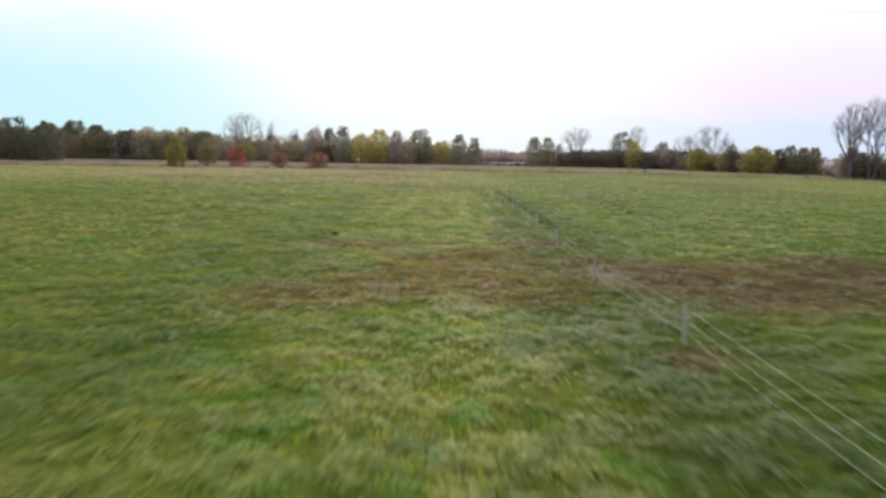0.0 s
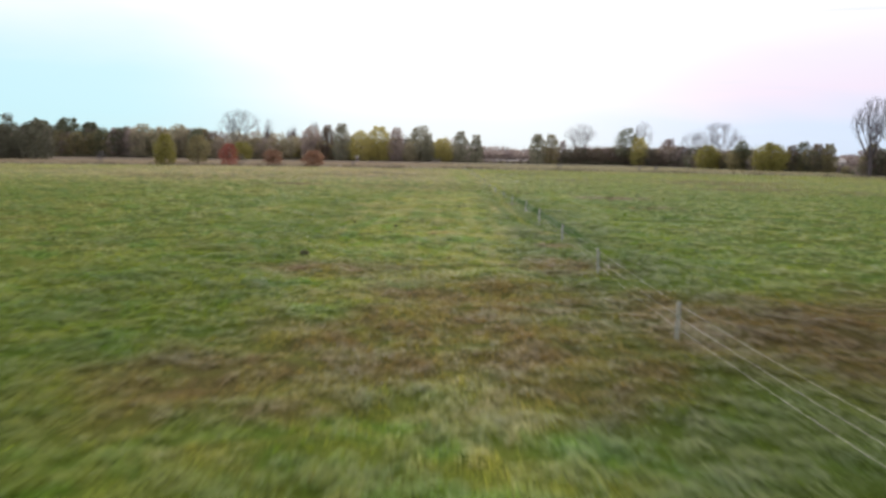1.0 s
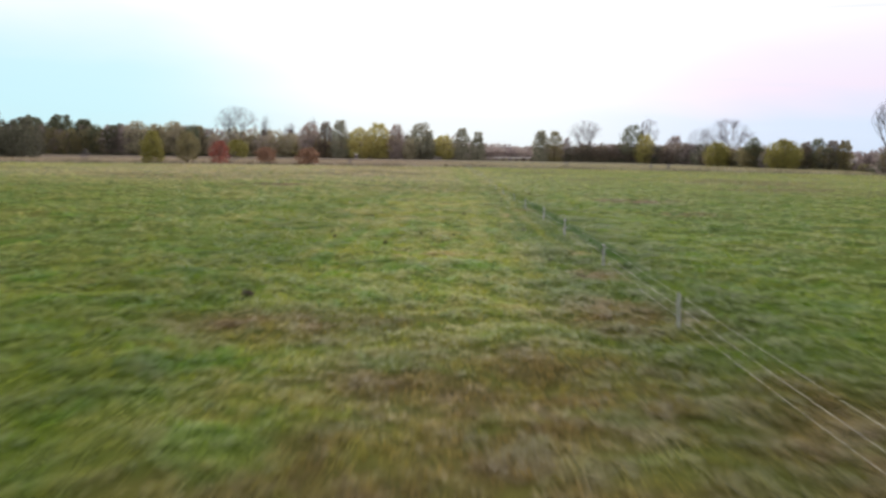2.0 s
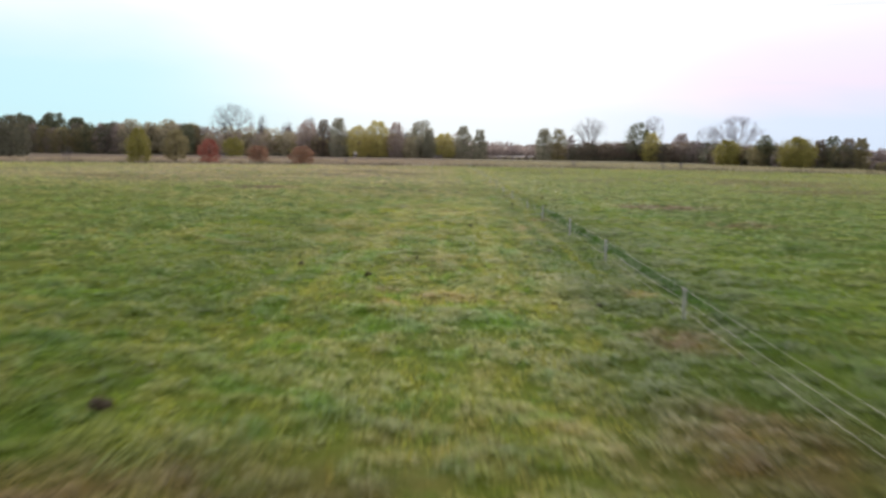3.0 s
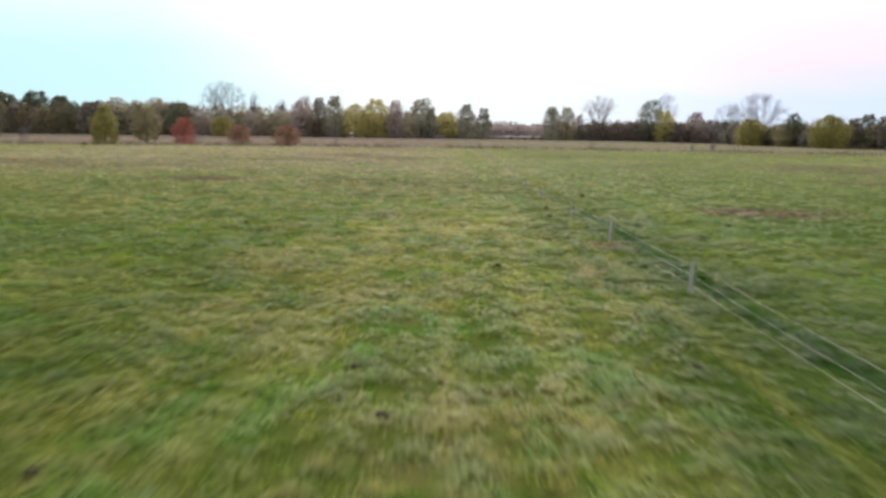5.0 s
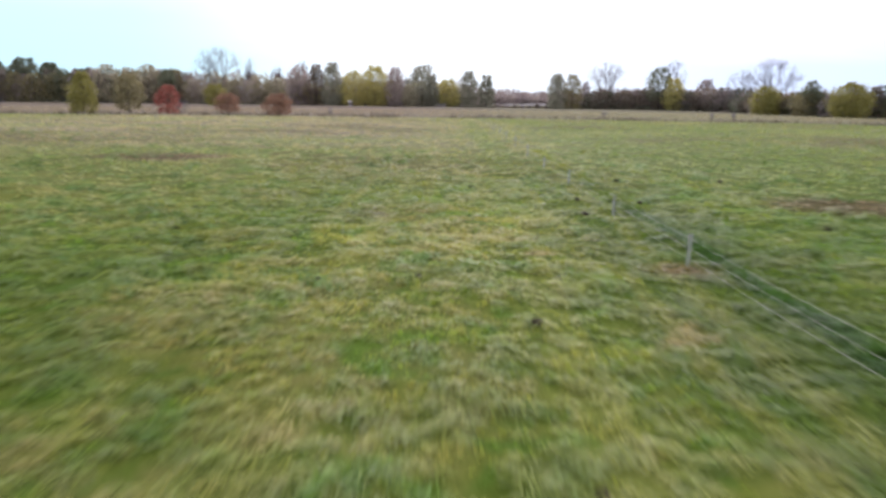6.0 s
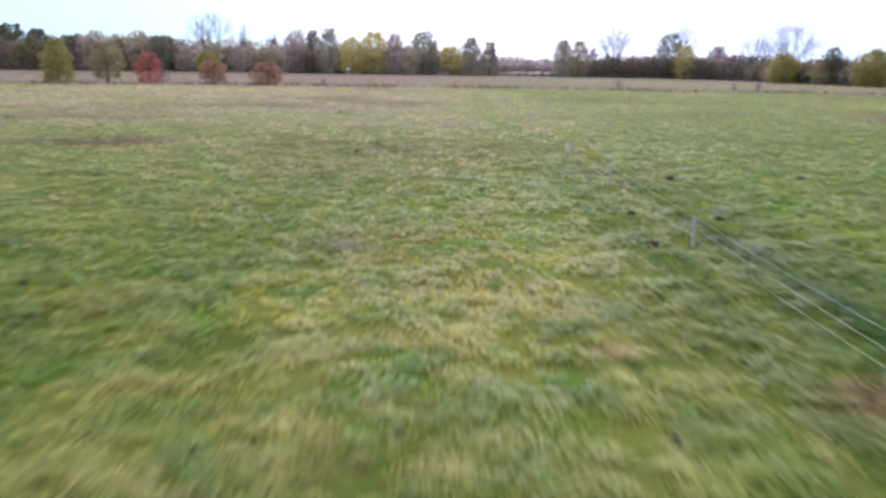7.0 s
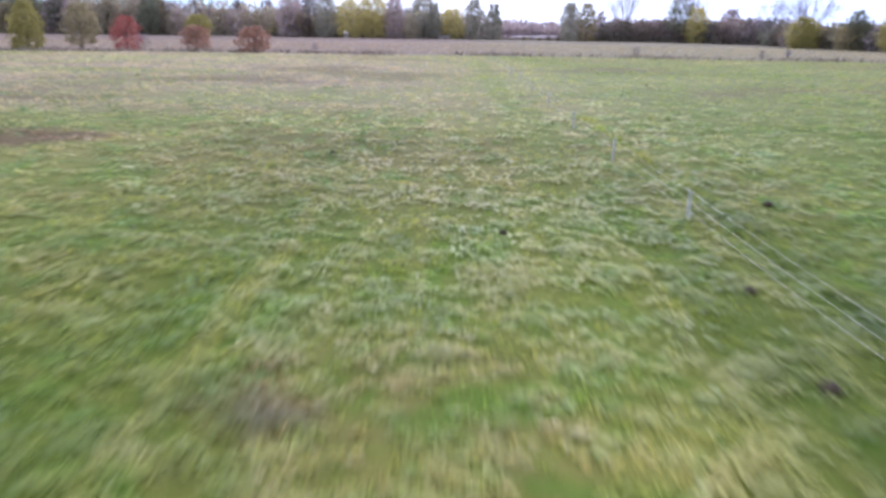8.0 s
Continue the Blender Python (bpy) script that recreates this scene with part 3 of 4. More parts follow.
def bare_tree(x, y, width, height, label, stems=1, limbs=8, fork=0.22, name="bare_tree", group=""):
    """A leafless tree: stems that fork into limbs, boughs and a haze of fine twigs."""
    rng = np.random.default_rng(next(SEEDS))
    height += DIP * (y > 400)
    root = tagged(new(name), label, "tree", group)
    root.matrix_world = pose(x, y, float(rise(x, y)) - 0.1)
    pieces = []
    girth = 0.016 * height + 0.03
    centre, axes = np.array([0, 0, 0.53 * height]), np.array([0.5 * width, 0.5 * width, 0.47 * height])

    def branch(start, way, length, thick, level):
        """A limb and all that grows from it; it ends where it meets the rim of the crown's dome."""
        steps = (7, 4, 3, 2)[level]
        rim = rng.normal(1.0, 0.04)
        spots, ways = [start], [way]
        for k in range(steps):
            way = way + rng.normal(size=3) * (0.07, 0.12, 0.17, 0.2)[level] + np.array([0, 0, (0.05, 0.08, 0.08, 0.06)[level]])
            way = way / np.linalg.norm(way)
            spot = spots[-1] + way * length / steps
            if spot[2] > 0.3 * height and np.linalg.norm((spot - centre) / axes) > rim:
                break
            spots.append(spot)
            ways.append(way)
            pieces.append((spots[-2], spot, thick * (1 - 0.8 * k / steps), thick * (1 - 0.8 * (k + 1) / steps), level))
        if level == 3 or len(spots) < 2:
            return
        for kid in range((8, 5, 4)[level]):
            f = rng.uniform(0.25, 1.0)
            at = min(len(spots) - 1, int(f * steps + 0.5))
            aside = np.cross(ways[at], rng.normal(size=3))
            aside /= np.linalg.norm(aside)
            bend = rng.uniform(0.35, 0.8)
            branch(spots[at], ways[at] * math.cos(bend) + aside * math.sin(bend), length * rng.uniform(0.32, 0.52), thick * (1 - 0.7 * f) * 0.6, level + 1)

    splay = math.atan2(0.5 * width, 0.42 * height) * 1.35
    for stem in range(stems):
        a = 2 * math.pi * (stem + rng.uniform(0, 0.5)) / stems
        lean = 0.0 if stems == 1 else 0.10 * width
        knot = np.array([math.cos(a) * lean, math.sin(a) * lean, fork * height * rng.uniform(0.8, 1.2)])
        base = knot * np.array([0.3, 0.3, 0])
        thick = girth / stems ** 0.35
        pieces.append((base, (base + knot) / 2, thick * 1.2, thick, 0))
        pieces.append(((base + knot) / 2, knot, thick, thick * 0.85, 0))
        share = max(3, round(limbs / stems))
        for limb in range(share):
            b = a + 2.4 * limb + rng.uniform(-0.4, 0.4)
            out = splay * (limb + rng.uniform(0.0, 0.7)) / share
            branch(knot, np.array([math.cos(b) * math.sin(out), math.sin(b) * math.sin(out), math.cos(out)]), 0.85 * height * rng.uniform(0.8, 1.0), thick * 0.55, 0)
    starts, ends = (np.array([p[k] for p in pieces]) for k in (0, 1))
    least = 0.0011 * height
    thick, thin = (np.maximum([p[k] for p in pieces], least * (1 if k == 2 else 0.7)) for k in (2, 3))
    level = np.array([p[4] for p in pieces])
    for name_of, chosen, material, sides in (("trunk", level < 2, GREY_BARK, 6), ("crown", level >= 2, TWIG, 3)):
        points, faces = tubes(starts[chosen], ends[chosen], thick[chosen], thin[chosen], sides)
        child(name_of, mesh_of(name_of, points, faces, materials=[material]), root)
    return root


def woods(name, label, line, depth, low, high, kinds, spacing, clump=0.9, count=420, under=True):
    """A stand of trees that nobody could count: crowns of mixed colours over stems and undergrowth, along a line of the plan."""
    rng = np.random.default_rng(next(SEEDS))
    all_points, all_faces, slots, total = [], [], [], 0
    stems = [[], []]
    for (x0, y0), (x1, y1) in zip(line, line[1:]):
        length = math.hypot(x1 - x0, y1 - y0)
        for k in range(max(1, int(length / spacing))):
            f = (k + rng.uniform(0, 1)) / max(1, int(length / spacing))
            x, y = x0 + (x1 - x0) * f, y0 + (y1 - y0) * f + rng.uniform(0, depth)
            height = rng.uniform(low, high)
            width = rng.uniform(0.85, 1.25) * min(height, 12)
            ground = float(rise(x, y))
            shape = ("round", "round", "oval")[rng.integers(3)]
            places = crown_centres(rng, width, 0.03 * height, height, count, shape) + np.array([x, y, ground])
            points, faces = cards(rng, places, clump)
            all_points.append(points), all_faces.append(faces + total)
            slots.append(np.full(len(faces), rng.integers(len(kinds))))
            total += len(points)
            stems[0].append((x, y, ground - 0.1)), stems[1].append((x + rng.normal() * 0.4, y, ground + height * 0.8))
        if under:
            m = int(length * 26)
            f = rng.uniform(0, 1, m)
            x, y = x0 + (x1 - x0) * f, y0 + (y1 - y0) * f + rng.uniform(-2, 5, m)
            z = rise(x, y) + rng.uniform(0, 1, m) ** 1.3 * rng.uniform(1.5, 4.0, m) * (0.6 + 0.4 * np.sin(x * 0.4))
            points, faces = cards(rng, np.stack([x, y, z], axis=1), clump * 0.9)
            all_points.append(points), all_faces.append(faces + total)
            slots.append(np.full(len(faces), len(kinds)))
            total += len(points)
    points, faces = tubes(stems[0], stems[1], np.full(len(stems[0]), 0.28), np.full(len(stems[0]), 0.08), 5)
    all_points.append(points), all_faces.append(faces + total)
    slots.append(np.full(len(faces), len(kinds) + 1))
    data = mesh_of(name, np.concatenate(all_points), np.concatenate(all_faces), np.concatenate(slots), [LEAF[k] for k in kinds] + [LEAF["under"], BARK])
    return tagged(new(name, data), label, "woods", kind="stuff")


# ---- ground ----
xs = np.concatenate([-np.geomspace(2600, 32, 46), np.arange(-30, 34.1, 0.45), np.geomspace(36, 2600, 46)])
ys = np.concatenate([-np.geomspace(1500, 6, 24), np.arange(-4, 132.1, 0.45), np.geomspace(134, 4200, 90)])
gx, gy = np.meshgrid(xs, ys)
cols, lines = len(xs), len(ys)
index = np.arange(cols * lines).reshape(lines, cols)
quads = np.stack([index[:-1, :-1], index[:-1, 1:], index[1:, 1:], index[1:, :-1]], axis=-1).reshape(-1, 4)
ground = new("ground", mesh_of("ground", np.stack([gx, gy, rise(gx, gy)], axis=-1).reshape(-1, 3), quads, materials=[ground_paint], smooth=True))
tagged(ground, "rough green autumn pasture with worn brown patches", "ground", kind="structure")


def grass(name, label, x0, x1, y0, y1, per_metre, blades, tall, wide, keep=None, seed=3, spread=None, paint=None):
    """Tufts of bent blades over a stretch of the field."""
    rng = np.random.default_rng(seed)
    n = int((x1 - x0) * (y1 - y0) * per_metre)
    x, y = rng.uniform(x0, x1, n), rng.uniform(y0, y1, n)
    vigour = np.clip(0.5 + 0.95 * (lattice_noise(x, y, 0.55, 5) - 0.5) + 0.9 * (lattice_noise(x, y, 1.5, 9) - 0.5), 0, 1)
    chosen = rng.uniform(0.0, 1.0, n) < 0.45 + 0.55 * vigour
    if keep is not None:
        chosen &= keep(x, y)
    x, y, vigour = x[chosen], y[chosen], vigour[chosen]
    n = len(x)
    base = np.stack([x, y, rise(x, y) - 0.01], axis=1)
    size = (0.35 + 1.15 * vigour) * rng.uniform(0.6, 1.3, n) * tall
    drift = rng.normal(size=(n, 2)) * 0.5
    foot = np.repeat(base, blades, axis=0)
    m = n * blades
    foot[:, :2] += rng.normal(size=(m, 2)) * (spread or wide * 2.2)
    a = rng.uniform(0, 2 * math.pi, m)
    length = np.repeat(size, blades) * rng.uniform(0.6, 1.2, m)
    tilt = rng.uniform(0.25, 0.95, m)
    way = np.stack([np.cos(a) * tilt, np.sin(a) * tilt], axis=1) + np.repeat(drift, blades, axis=0) * 0.6
    tip = foot.copy()
    tip[:, :2] += way * length[:, None]
    tip[:, 2] += length * rng.uniform(0.45, 1.0, m)
    side = np.stack([-np.sin(a), np.cos(a), np.zeros(m)], axis=1) * (wide * rng.uniform(0.5, 1.2, m))[:, None]
    points = np.stack([foot - side, foot + side, tip], axis=1).reshape(-1, 3)
    data = mesh_of(name, points, np.arange(3 * m).reshape(m, 3), materials=[paint or grass_paint])
    data.attributes.new("tone", "FLOAT", "POINT").data.foreach_set("value", np.repeat(np.repeat(0.3 + 0.35 * vigour, blades), 3).astype(np.float32))
    return tagged(new(name, data), label, "grass", kind="stuff")


def inner(x, y):
    """Thins out towards the rims of the close-grazed stretch."""
    return np.random.default_rng(21).uniform(0, 1, len(x)) < np.clip((122 - y) / 35, 0, 1) * np.clip((16.5 - np.abs(x - 1)) / 4, 0, 1)


def tufts(name, label, x0, x1, y0, y1, per_metre, blades, reach, tall, wide, keep, seed, paint=None, span_of=1.0, mix=1.0):
    """Matted tufts: low mounds of blades that flop outwards over one another, each mound with its own tone."""
    rng = np.random.default_rng(seed)
    n = int((x1 - x0) * (y1 - y0) * per_metre)
    x, y = rng.uniform(x0, x1, n), rng.uniform(y0, y1, n)
    chosen = keep(x, y) & (rng.uniform(0, 1, n) < 0.35 + 1.1 * lattice_noise(x, y, 1.1 * span_of, 4))
    x, y = x[chosen], y[chosen]
    n = len(x)
    vigour = np.clip(0.5 + 0.9 * (lattice_noise(x, y, 0.8 * span_of, 5) - 0.5) + 0.8 * (lattice_noise(x, y, 2.4 * span_of, 9) - 0.5), 0.05, 1)
    broad = reach * (0.55 + 0.6 * vigour) * rng.uniform(0.65, 1.35, n)
    high = tall * (0.32 + 1.0 * vigour) * rng.uniform(0.7, 1.3, n)
    tone = np.clip(0.47 + 0.55 * (lattice_noise(x, y, 1.3 * span_of, 12) - 0.5) + 0.3 * (lattice_noise(x, y, 0.6 * span_of, 14) - 0.5) + 0.08 * rng.normal(size=n), 0, 1)
    tone = 0.48 + mix * (tone - 0.48)
    trodden = np.zeros(n)
    for px, py, rx, ry in ((0.9, 28.8, 6.8, 5.6), (2.0, 34.6, 5.6, 4.6), (-3.4, 24.8, 3.6, 3.2), (16.0, 30.0, 11.0, 8.5)):
        trodden = np.maximum(trodden, np.clip(1.3 - np.hypot((x - px) / rx, (y - py) / ry), 0, 1))
    high, tone = high * (1 - 0.6 * trodden), tone + (0.5 - tone) * 0.7 * trodden
    lean_way, lean = rng.uniform(0, 2 * math.pi, n), rng.uniform(0, 0.5, n)
    m = n * blades
    a = rng.uniform(0, 2 * math.pi, m)
    near = rng.uniform(0.0, 0.8, m) ** 0.7
    far = near + rng.uniform(0.35, 0.75, m)
    broad, high = np.repeat(broad, blades), np.repeat(high, blades)
    side_step = np.repeat(lean * np.cos(lean_way), blades), np.repeat(lean * np.sin(lean_way), blades)
    swing = a + rng.normal(size=m) * 0.45
    base = np.stack([np.repeat(x, blades), np.repeat(y, blades), np.zeros(m)], axis=1)

    def on_mound(r, turn, extra):
        up = high * np.maximum(1 - r * r, -0.05) + extra
        return base + np.stack([broad * (r * np.cos(turn) + side_step[0] * (up / (high + 0.02))), broad * (r * np.sin(turn) + side_step[1] * (up / (high + 0.02))), up], axis=1)

    foot = on_mound(near, a, -0.02)
    tip = on_mound(far, swing, rng.uniform(0.0, 0.07, m) * (1 + 4 * tall))
    side = np.stack([-np.sin(a), np.cos(a), np.zeros(m)], axis=1) * (wide * rng.uniform(0.5, 1.2, m))[:, None]
    points = np.stack([foot - side, foot + side, tip], axis=1).reshape(-1, 3)
    points[:, 2] += rise(points[:, 0], points[:, 1])
    data = mesh_of(name, points, np.arange(3 * m).reshape(m, 3), materials=[paint or grass_paint])
    data.attributes.new("tone", "FLOAT", "POINT").data.foreach_set("value", np.repeat(np.repeat(tone, blades), 3).astype(np.float32))
    return tagged(new(name, data), label, "grass", kind="stuff")


grass("pasture_grass", "short matted green and yellow pasture grass", -15, 17, 6, 122, 20, 5, 0.13, 0.026, keep=inner)
tufts("pasture_tufts", "matted green and straw-coloured tufts of pasture grass", -15, 17, 6, 122, 6.0, 40, 0.33, 0.145, 0.024, inner, 8)


def outer(x, y):
    thin = np.random.default_rng(12).uniform(0, 1, len(x)) < np.clip((158 - y) / 70, 0, 1) * np.clip((84 - np.abs(x)) / 25, 0, 1)
    core = np.clip((122 - y) / 35, 0, 1) * np.clip((16.5 - np.abs(x - 1)) / 4, 0, 1)
    return (np.random.default_rng(22).uniform(0, 1, len(x)) > core) & (np.abs(x - 1) < 42 + 0.62 * y) & thin


tufts("outer_tufts", "rough green tufts of pasture grass further out", -80, 82, -8, 184, 2.0, 15, 0.50, 0.19, 0.059, outer, 4, outer_paint, 1.6, 0.6)


def distant(x, y):
    return (np.random.default_rng(24).uniform(0, 1, len(x)) < np.clip((y - 100) / 50, 0, 1)) & (np.abs(x) < 10 + 0.62 * y)


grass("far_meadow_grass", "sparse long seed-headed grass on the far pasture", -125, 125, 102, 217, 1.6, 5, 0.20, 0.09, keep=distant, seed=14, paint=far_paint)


def stubble_rows(x, y):
    return np.abs(x) < 0.62 * y


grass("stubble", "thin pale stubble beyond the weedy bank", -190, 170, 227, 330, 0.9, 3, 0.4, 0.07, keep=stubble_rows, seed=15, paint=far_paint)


def clumps(x, y):
    """Lush clumps gather in drifts, more of them away from the grazed middle."""
    bare = ((x + 8) * (34 - x) > 0) & (y > 19) & (y < 40)
    drift = 0.55 * lattice_noise(x, y, 7, 2) + 0.45 * lattice_noise(x, y, 2.2, 6)
    share = np.clip((drift - 0.42) * 5, 0, 1) * np.clip(0.30 + np.abs(x - 0.5) / 7, 0, 1)
    return ~bare & (np.abs(x - 1) < 9 + 0.55 * y) & (np.random.default_rng(23).uniform(0, 1, len(x)) < share * np.clip((170 - y) / 70, 0.0, 1))


grass("lush_grass_clumps", "dark lush clumps of long grass across the pasture", -62, 64, 6, 170, 0.75, 40, 0.25, 0.020, keep=clumps, seed=9, spread=0.22, paint=lush_paint)


def fence_x(y):
    """The fence line bends a little towards the far end."""
    return 7.25 - 0.00012 * np.clip(np.asarray(y, float) - 40, 0, 85) ** 2 - 0.0185 * np.clip(np.asarray(y, float) - 125, 0, 400)


def verge(x, y):
    off = x - fence_x(y) - 1.35
    return (np.abs(off) < 0.28 + 0.1 * np.sin(0.6 * y)) & (y > 44)


grass("verge_grass", "lush dark green strip of long grass along the fence", 5, 10, 44, 130, 40, 6, 0.26, 0.018, keep=verge, seed=5)


def hedge_bank(x, y):
    return np.abs(y - 221 - 1.5 * np.sin(0.11 * x)) < 1.6 + np.sin(0.23 * x)


grass("dead_weeds", "band of tall dead brown weeds across the field", -170, 170, 216, 226, 3.0, 6, 0.9, 0.06, keep=hedge_bank, seed=6, paint=weed_paint)

# ---- small trees and saplings along the weedy bank ----
BANK = "small trees along the bank"
leafy_tree(-82.0, 225, 5.4, 8.8, "lime", "oval", "yellow-green leafy tree with low skirts beside a field bank", 0.03, 0.27, 4160, BANK)
leafy_tree(-74.1, 230, 5.9, 8.6, "olive", "round", "olive-brown small tree with thinning leaves on a bank", 0.14, 0.27, 2720, BANK)
leafy_tree(-64.4, 228, 5.0, 6.2, "red", "spire", "dark red autumn tree with pointed crown on a bank", 0.06, 0.27, 1700, BANK)
leafy_tree(-52.2, 232, 5.0, 4.6, "orange", "round", "russet-orange bushy tree on a weedy field bank", 0.08, 0.26, 1700, BANK)
leafy_tree(-38.2, 222, 5.6, 4.6, "orange", "round", "broad russet-brown bushy tree on a field bank", 0.08, 0.26, 1800, BANK)
for x, tall, wide in ((-99.6, 4.2, 3.2), (-59.0, 3.4, 3.6), (32.0, 2.2, 2.0), (55.1, 2.0, 1.7), (59.8, 2.3, 1.9), (-27.0, 2.0, 1.8)):
    bare_tree(x, 222.5, wide, tall, "small leafless grey sapling in dead weeds", stems=2, limbs=9, fork=0.12, name="sapling", group="bare saplings")

# ---- far side of the field ----
LINE = "trees of the far treeline"
leafy_tree(-109, 400, 8.9, 9.2, "lime", "round", "bright yellow-green tree in front of bare woods", 0.08, 0.44, 2912, LINE)
leafy_tree(-265, 490, 13, 22.5, "deep", "round", "tall dark green tree above brown woods", 0.3, 0.8, 3600, LINE)
leafy_tree(-247.7, 490, 14, 23.8, "deep", "round", "tall round-topped dark green tree above woods", 0.3, 0.8, 3600, LINE)
leafy_tree(-232.7, 490, 12.5, 21, "deep", "round", "dark green tree standing above brown woods", 0.3, 0.8, 3600, LINE)
leafy_tree(-209, 480, 13, 17.6, "deep", "round", "broad dark green tree among brown woods", 0.15, 0.8, 3600, LINE)
leafy_tree(-191, 470, 14.6, 19.6, "tan", "round", "pale tan autumn tree with thin crown", 0.1, 0.56, 2464, LINE)
leafy_tree(-179, 470, 10.5, 18.1, "tan", "oval", "pale tan narrow autumn tree", 0.1, 0.56, 2240, LINE)
leafy_tree(-168, 470, 13.3, 19.8, "tan", "round", "pale tan tall autumn tree with open crown", 0.1, 0.56, 2464, LINE)
leafy_tree(-153.8, 460, 8.4, 16.9, "deep", "round", "dark round tree in the treeline", 0.15, 0.56, 2464, LINE)
leafy_tree(-82.6, 455, 11.8, 19, "mauve", "round", "purple-brown autumn tree in the treeline", 0.06, 0.56, 3136, LINE)
leafy_tree(-72.2, 450, 8.8, 19.6, "brown", "oval", "brown autumn tree with tan top", 0.06, 0.56, 2912, LINE)
leafy_tree(-63.1, 445, 9.6, 20.5, "dark", "spire", "dark green-brown tree with pointed top", 0.05, 0.52, 3807, LINE)
leafy_tree(-52.3, 445, 12.1, 16.3, "yellow", "round", "yellow autumn tree with soft round crown", 0.06, 0.56, 3360, LINE)
leafy_tree(-41.6, 447, 14.1, 19, "yellow", "round", "large bright yellow autumn tree", 0.06, 0.56, 4031, LINE)
leafy_tree(-31, 445, 8.7, 18.4, "mauve", "oval", "dull brown narrow autumn tree", 0.05, 0.52, 3360, LINE)
leafy_tree(-17.2, 445, 13.2, 19.4, "dark", "round", "broad dark green tree with uneven top", 0.05, 0.56, 4031, LINE)
leafy_tree(-12.6, 443, 7, 14.5, "dark", "oval", "dark green shoulder tree beside a taller one", 0.05, 0.52, 2240, LINE)
leafy_tree(-22.9, 438, 7, 10.3, "tan", "oval", "pale yellowish small tree before dark trees", 0.06, 0.44, 2015, LINE)
leafy_tree(-4.2, 450, 12, 13, "yellow", "round", "faded yellow-brown tree with low round crown", 0.06, 0.52, 3136, LINE)
leafy_tree(6.6, 445, 8.7, 16.9, "dark", "oval", "dark green oval tree standing by itself", 0.05, 0.50, 3807, LINE)
leafy_tree(15.6, 445, 7.4, 15.2, "dark", "spire", "dark green narrow tree with pointed top", 0.05, 0.50, 3360, LINE)
leafy_tree(51.4, 445, 8.4, 16.3, "dark", "spire", "dark green pointed tree beside a paler one", 0.05, 0.50, 3360, LINE)
leafy_tree(59.9, 448, 9, 16.2, "olive", "oval", "olive-yellow tree with thin top", 0.05, 0.50, 2912, LINE)
leafy_tree(68.5, 460, 5.5, 12.9, "plum", "oval", "greyish purple small tree in the treeline", 0.06, 0.48, 1568, LINE)
leafy_tree(104, 448, 12, 20.6, "deep", "round", "tall dark green tree with open crown", 0.25, 0.52, 2464, LINE)
leafy_tree(110.5, 443, 9.8, 15.1, "yellow", "round", "yellow-green tree leaning against a dark one", 0.05, 0.50, 3360, LINE)
leafy_tree(134.3, 468, 9.6, 15.6, "plum", "round", "brownish dome-shaped tree above shrubs", 0.06, 0.52, 2688, LINE)
leafy_tree(116.7, 345, 9.7, 10.2, "lime", "round", "dark yellow-green bushy tree before bare trees", 0.04, 0.44, 3807, LINE)
leafy_tree(124.5, 326, 11, 8.5, "olive", "round", "olive low bushy tree in the hedge", 0.04, 0.44, 3360, LINE)
leafy_tree(123.5, 324, 5.5, 12.0, "deep", "round", "dark small-crowned tree above the hedge", 0.45, 0.40, 1344, LINE)
leafy_tree(127.3, 305, 12.1, 10.8, "lime", "round", "large yellow-green bushy tree at the field edge", 0.03, 0.38, 5824, LINE)
leafy_tree(137.9, 310, 5.2, 10.4, "brown", "oval", "dark brown narrow tree at the field edge", 0.05, 0.40, 2240, LINE)
leafy_tree(142.5, 310, 6, 11.7, "deep", "round", "dark green-brown tree with thin top", 0.05, 0.40, 2464, LINE)
leafy_tree(146.5, 306, 5.8, 11.1, "brown", "oval", "grey-brown tree at the field edge", 0.05, 0.40, 2240, LINE)
leafy_tree(148.0, 300, 5, 11.0, "olive", "round", "olive-brown tree at the field edge", 0.05, 0.40, 2464, LINE)
leafy_tree(130.6, 240, 4.6, 10, "olive", "oval", "yellowish slender tree beside tall bare trees", 0.05, 0.32, 2464, LINE)
leafy_tree(-178.8, 330, 13.5, 16.3, "under", "round", "large dark brown tree at the field corner", 0.04, 0.48, 4928, LINE)
leafy_tree(-192, 326, 15, 18.5, "under", "round", "large dark brown tree at the field corner", 0.04, 0.48, 4928, LINE)

TALL = "tall bare trees"
bare_tree(-131.2, 474, 30, 30, "tall leafless tree with forked spreading limbs above woods", stems=2, limbs=13, group=TALL)
bare_tree(-113.2, 474, 7, 25.4, "slender leafless tree above woods", group=TALL)
bare_tree(-98.1, 474, 9, 20.6, "pale leafless tree above woods", group=TALL)
bare_tree(-85.6, 480, 8.5, 23.6, "pale leafless tree behind brown woods", group=TALL)
bare_tree(-25.4, 450, 4.6, 15.2, "thin pale leafless tree between dark trees", group=TALL)
bare_tree(79.4, 460, 24, 23.6, "leafless tree with broad fan of fine twigs", stems=2, limbs=12, group=TALL)
bare_tree(126.6, 500, 16, 27.6, "leafless grey tree behind a dark green one", stems=2, group=TALL)
bare_tree(126, 395, 15, 18.6, "small spreading leafless tree above the hedge", stems=2, group=TALL)
bare_tree(137, 390, 28, 23, "broad leafless tree with dense fan of twigs", stems=3, limbs=15, group=TALL)
bare_tree(125.8, 232, 13, 23.4, "tall leafless tree with upright limbs at field edge", stems=2, limbs=12, group=TALL)
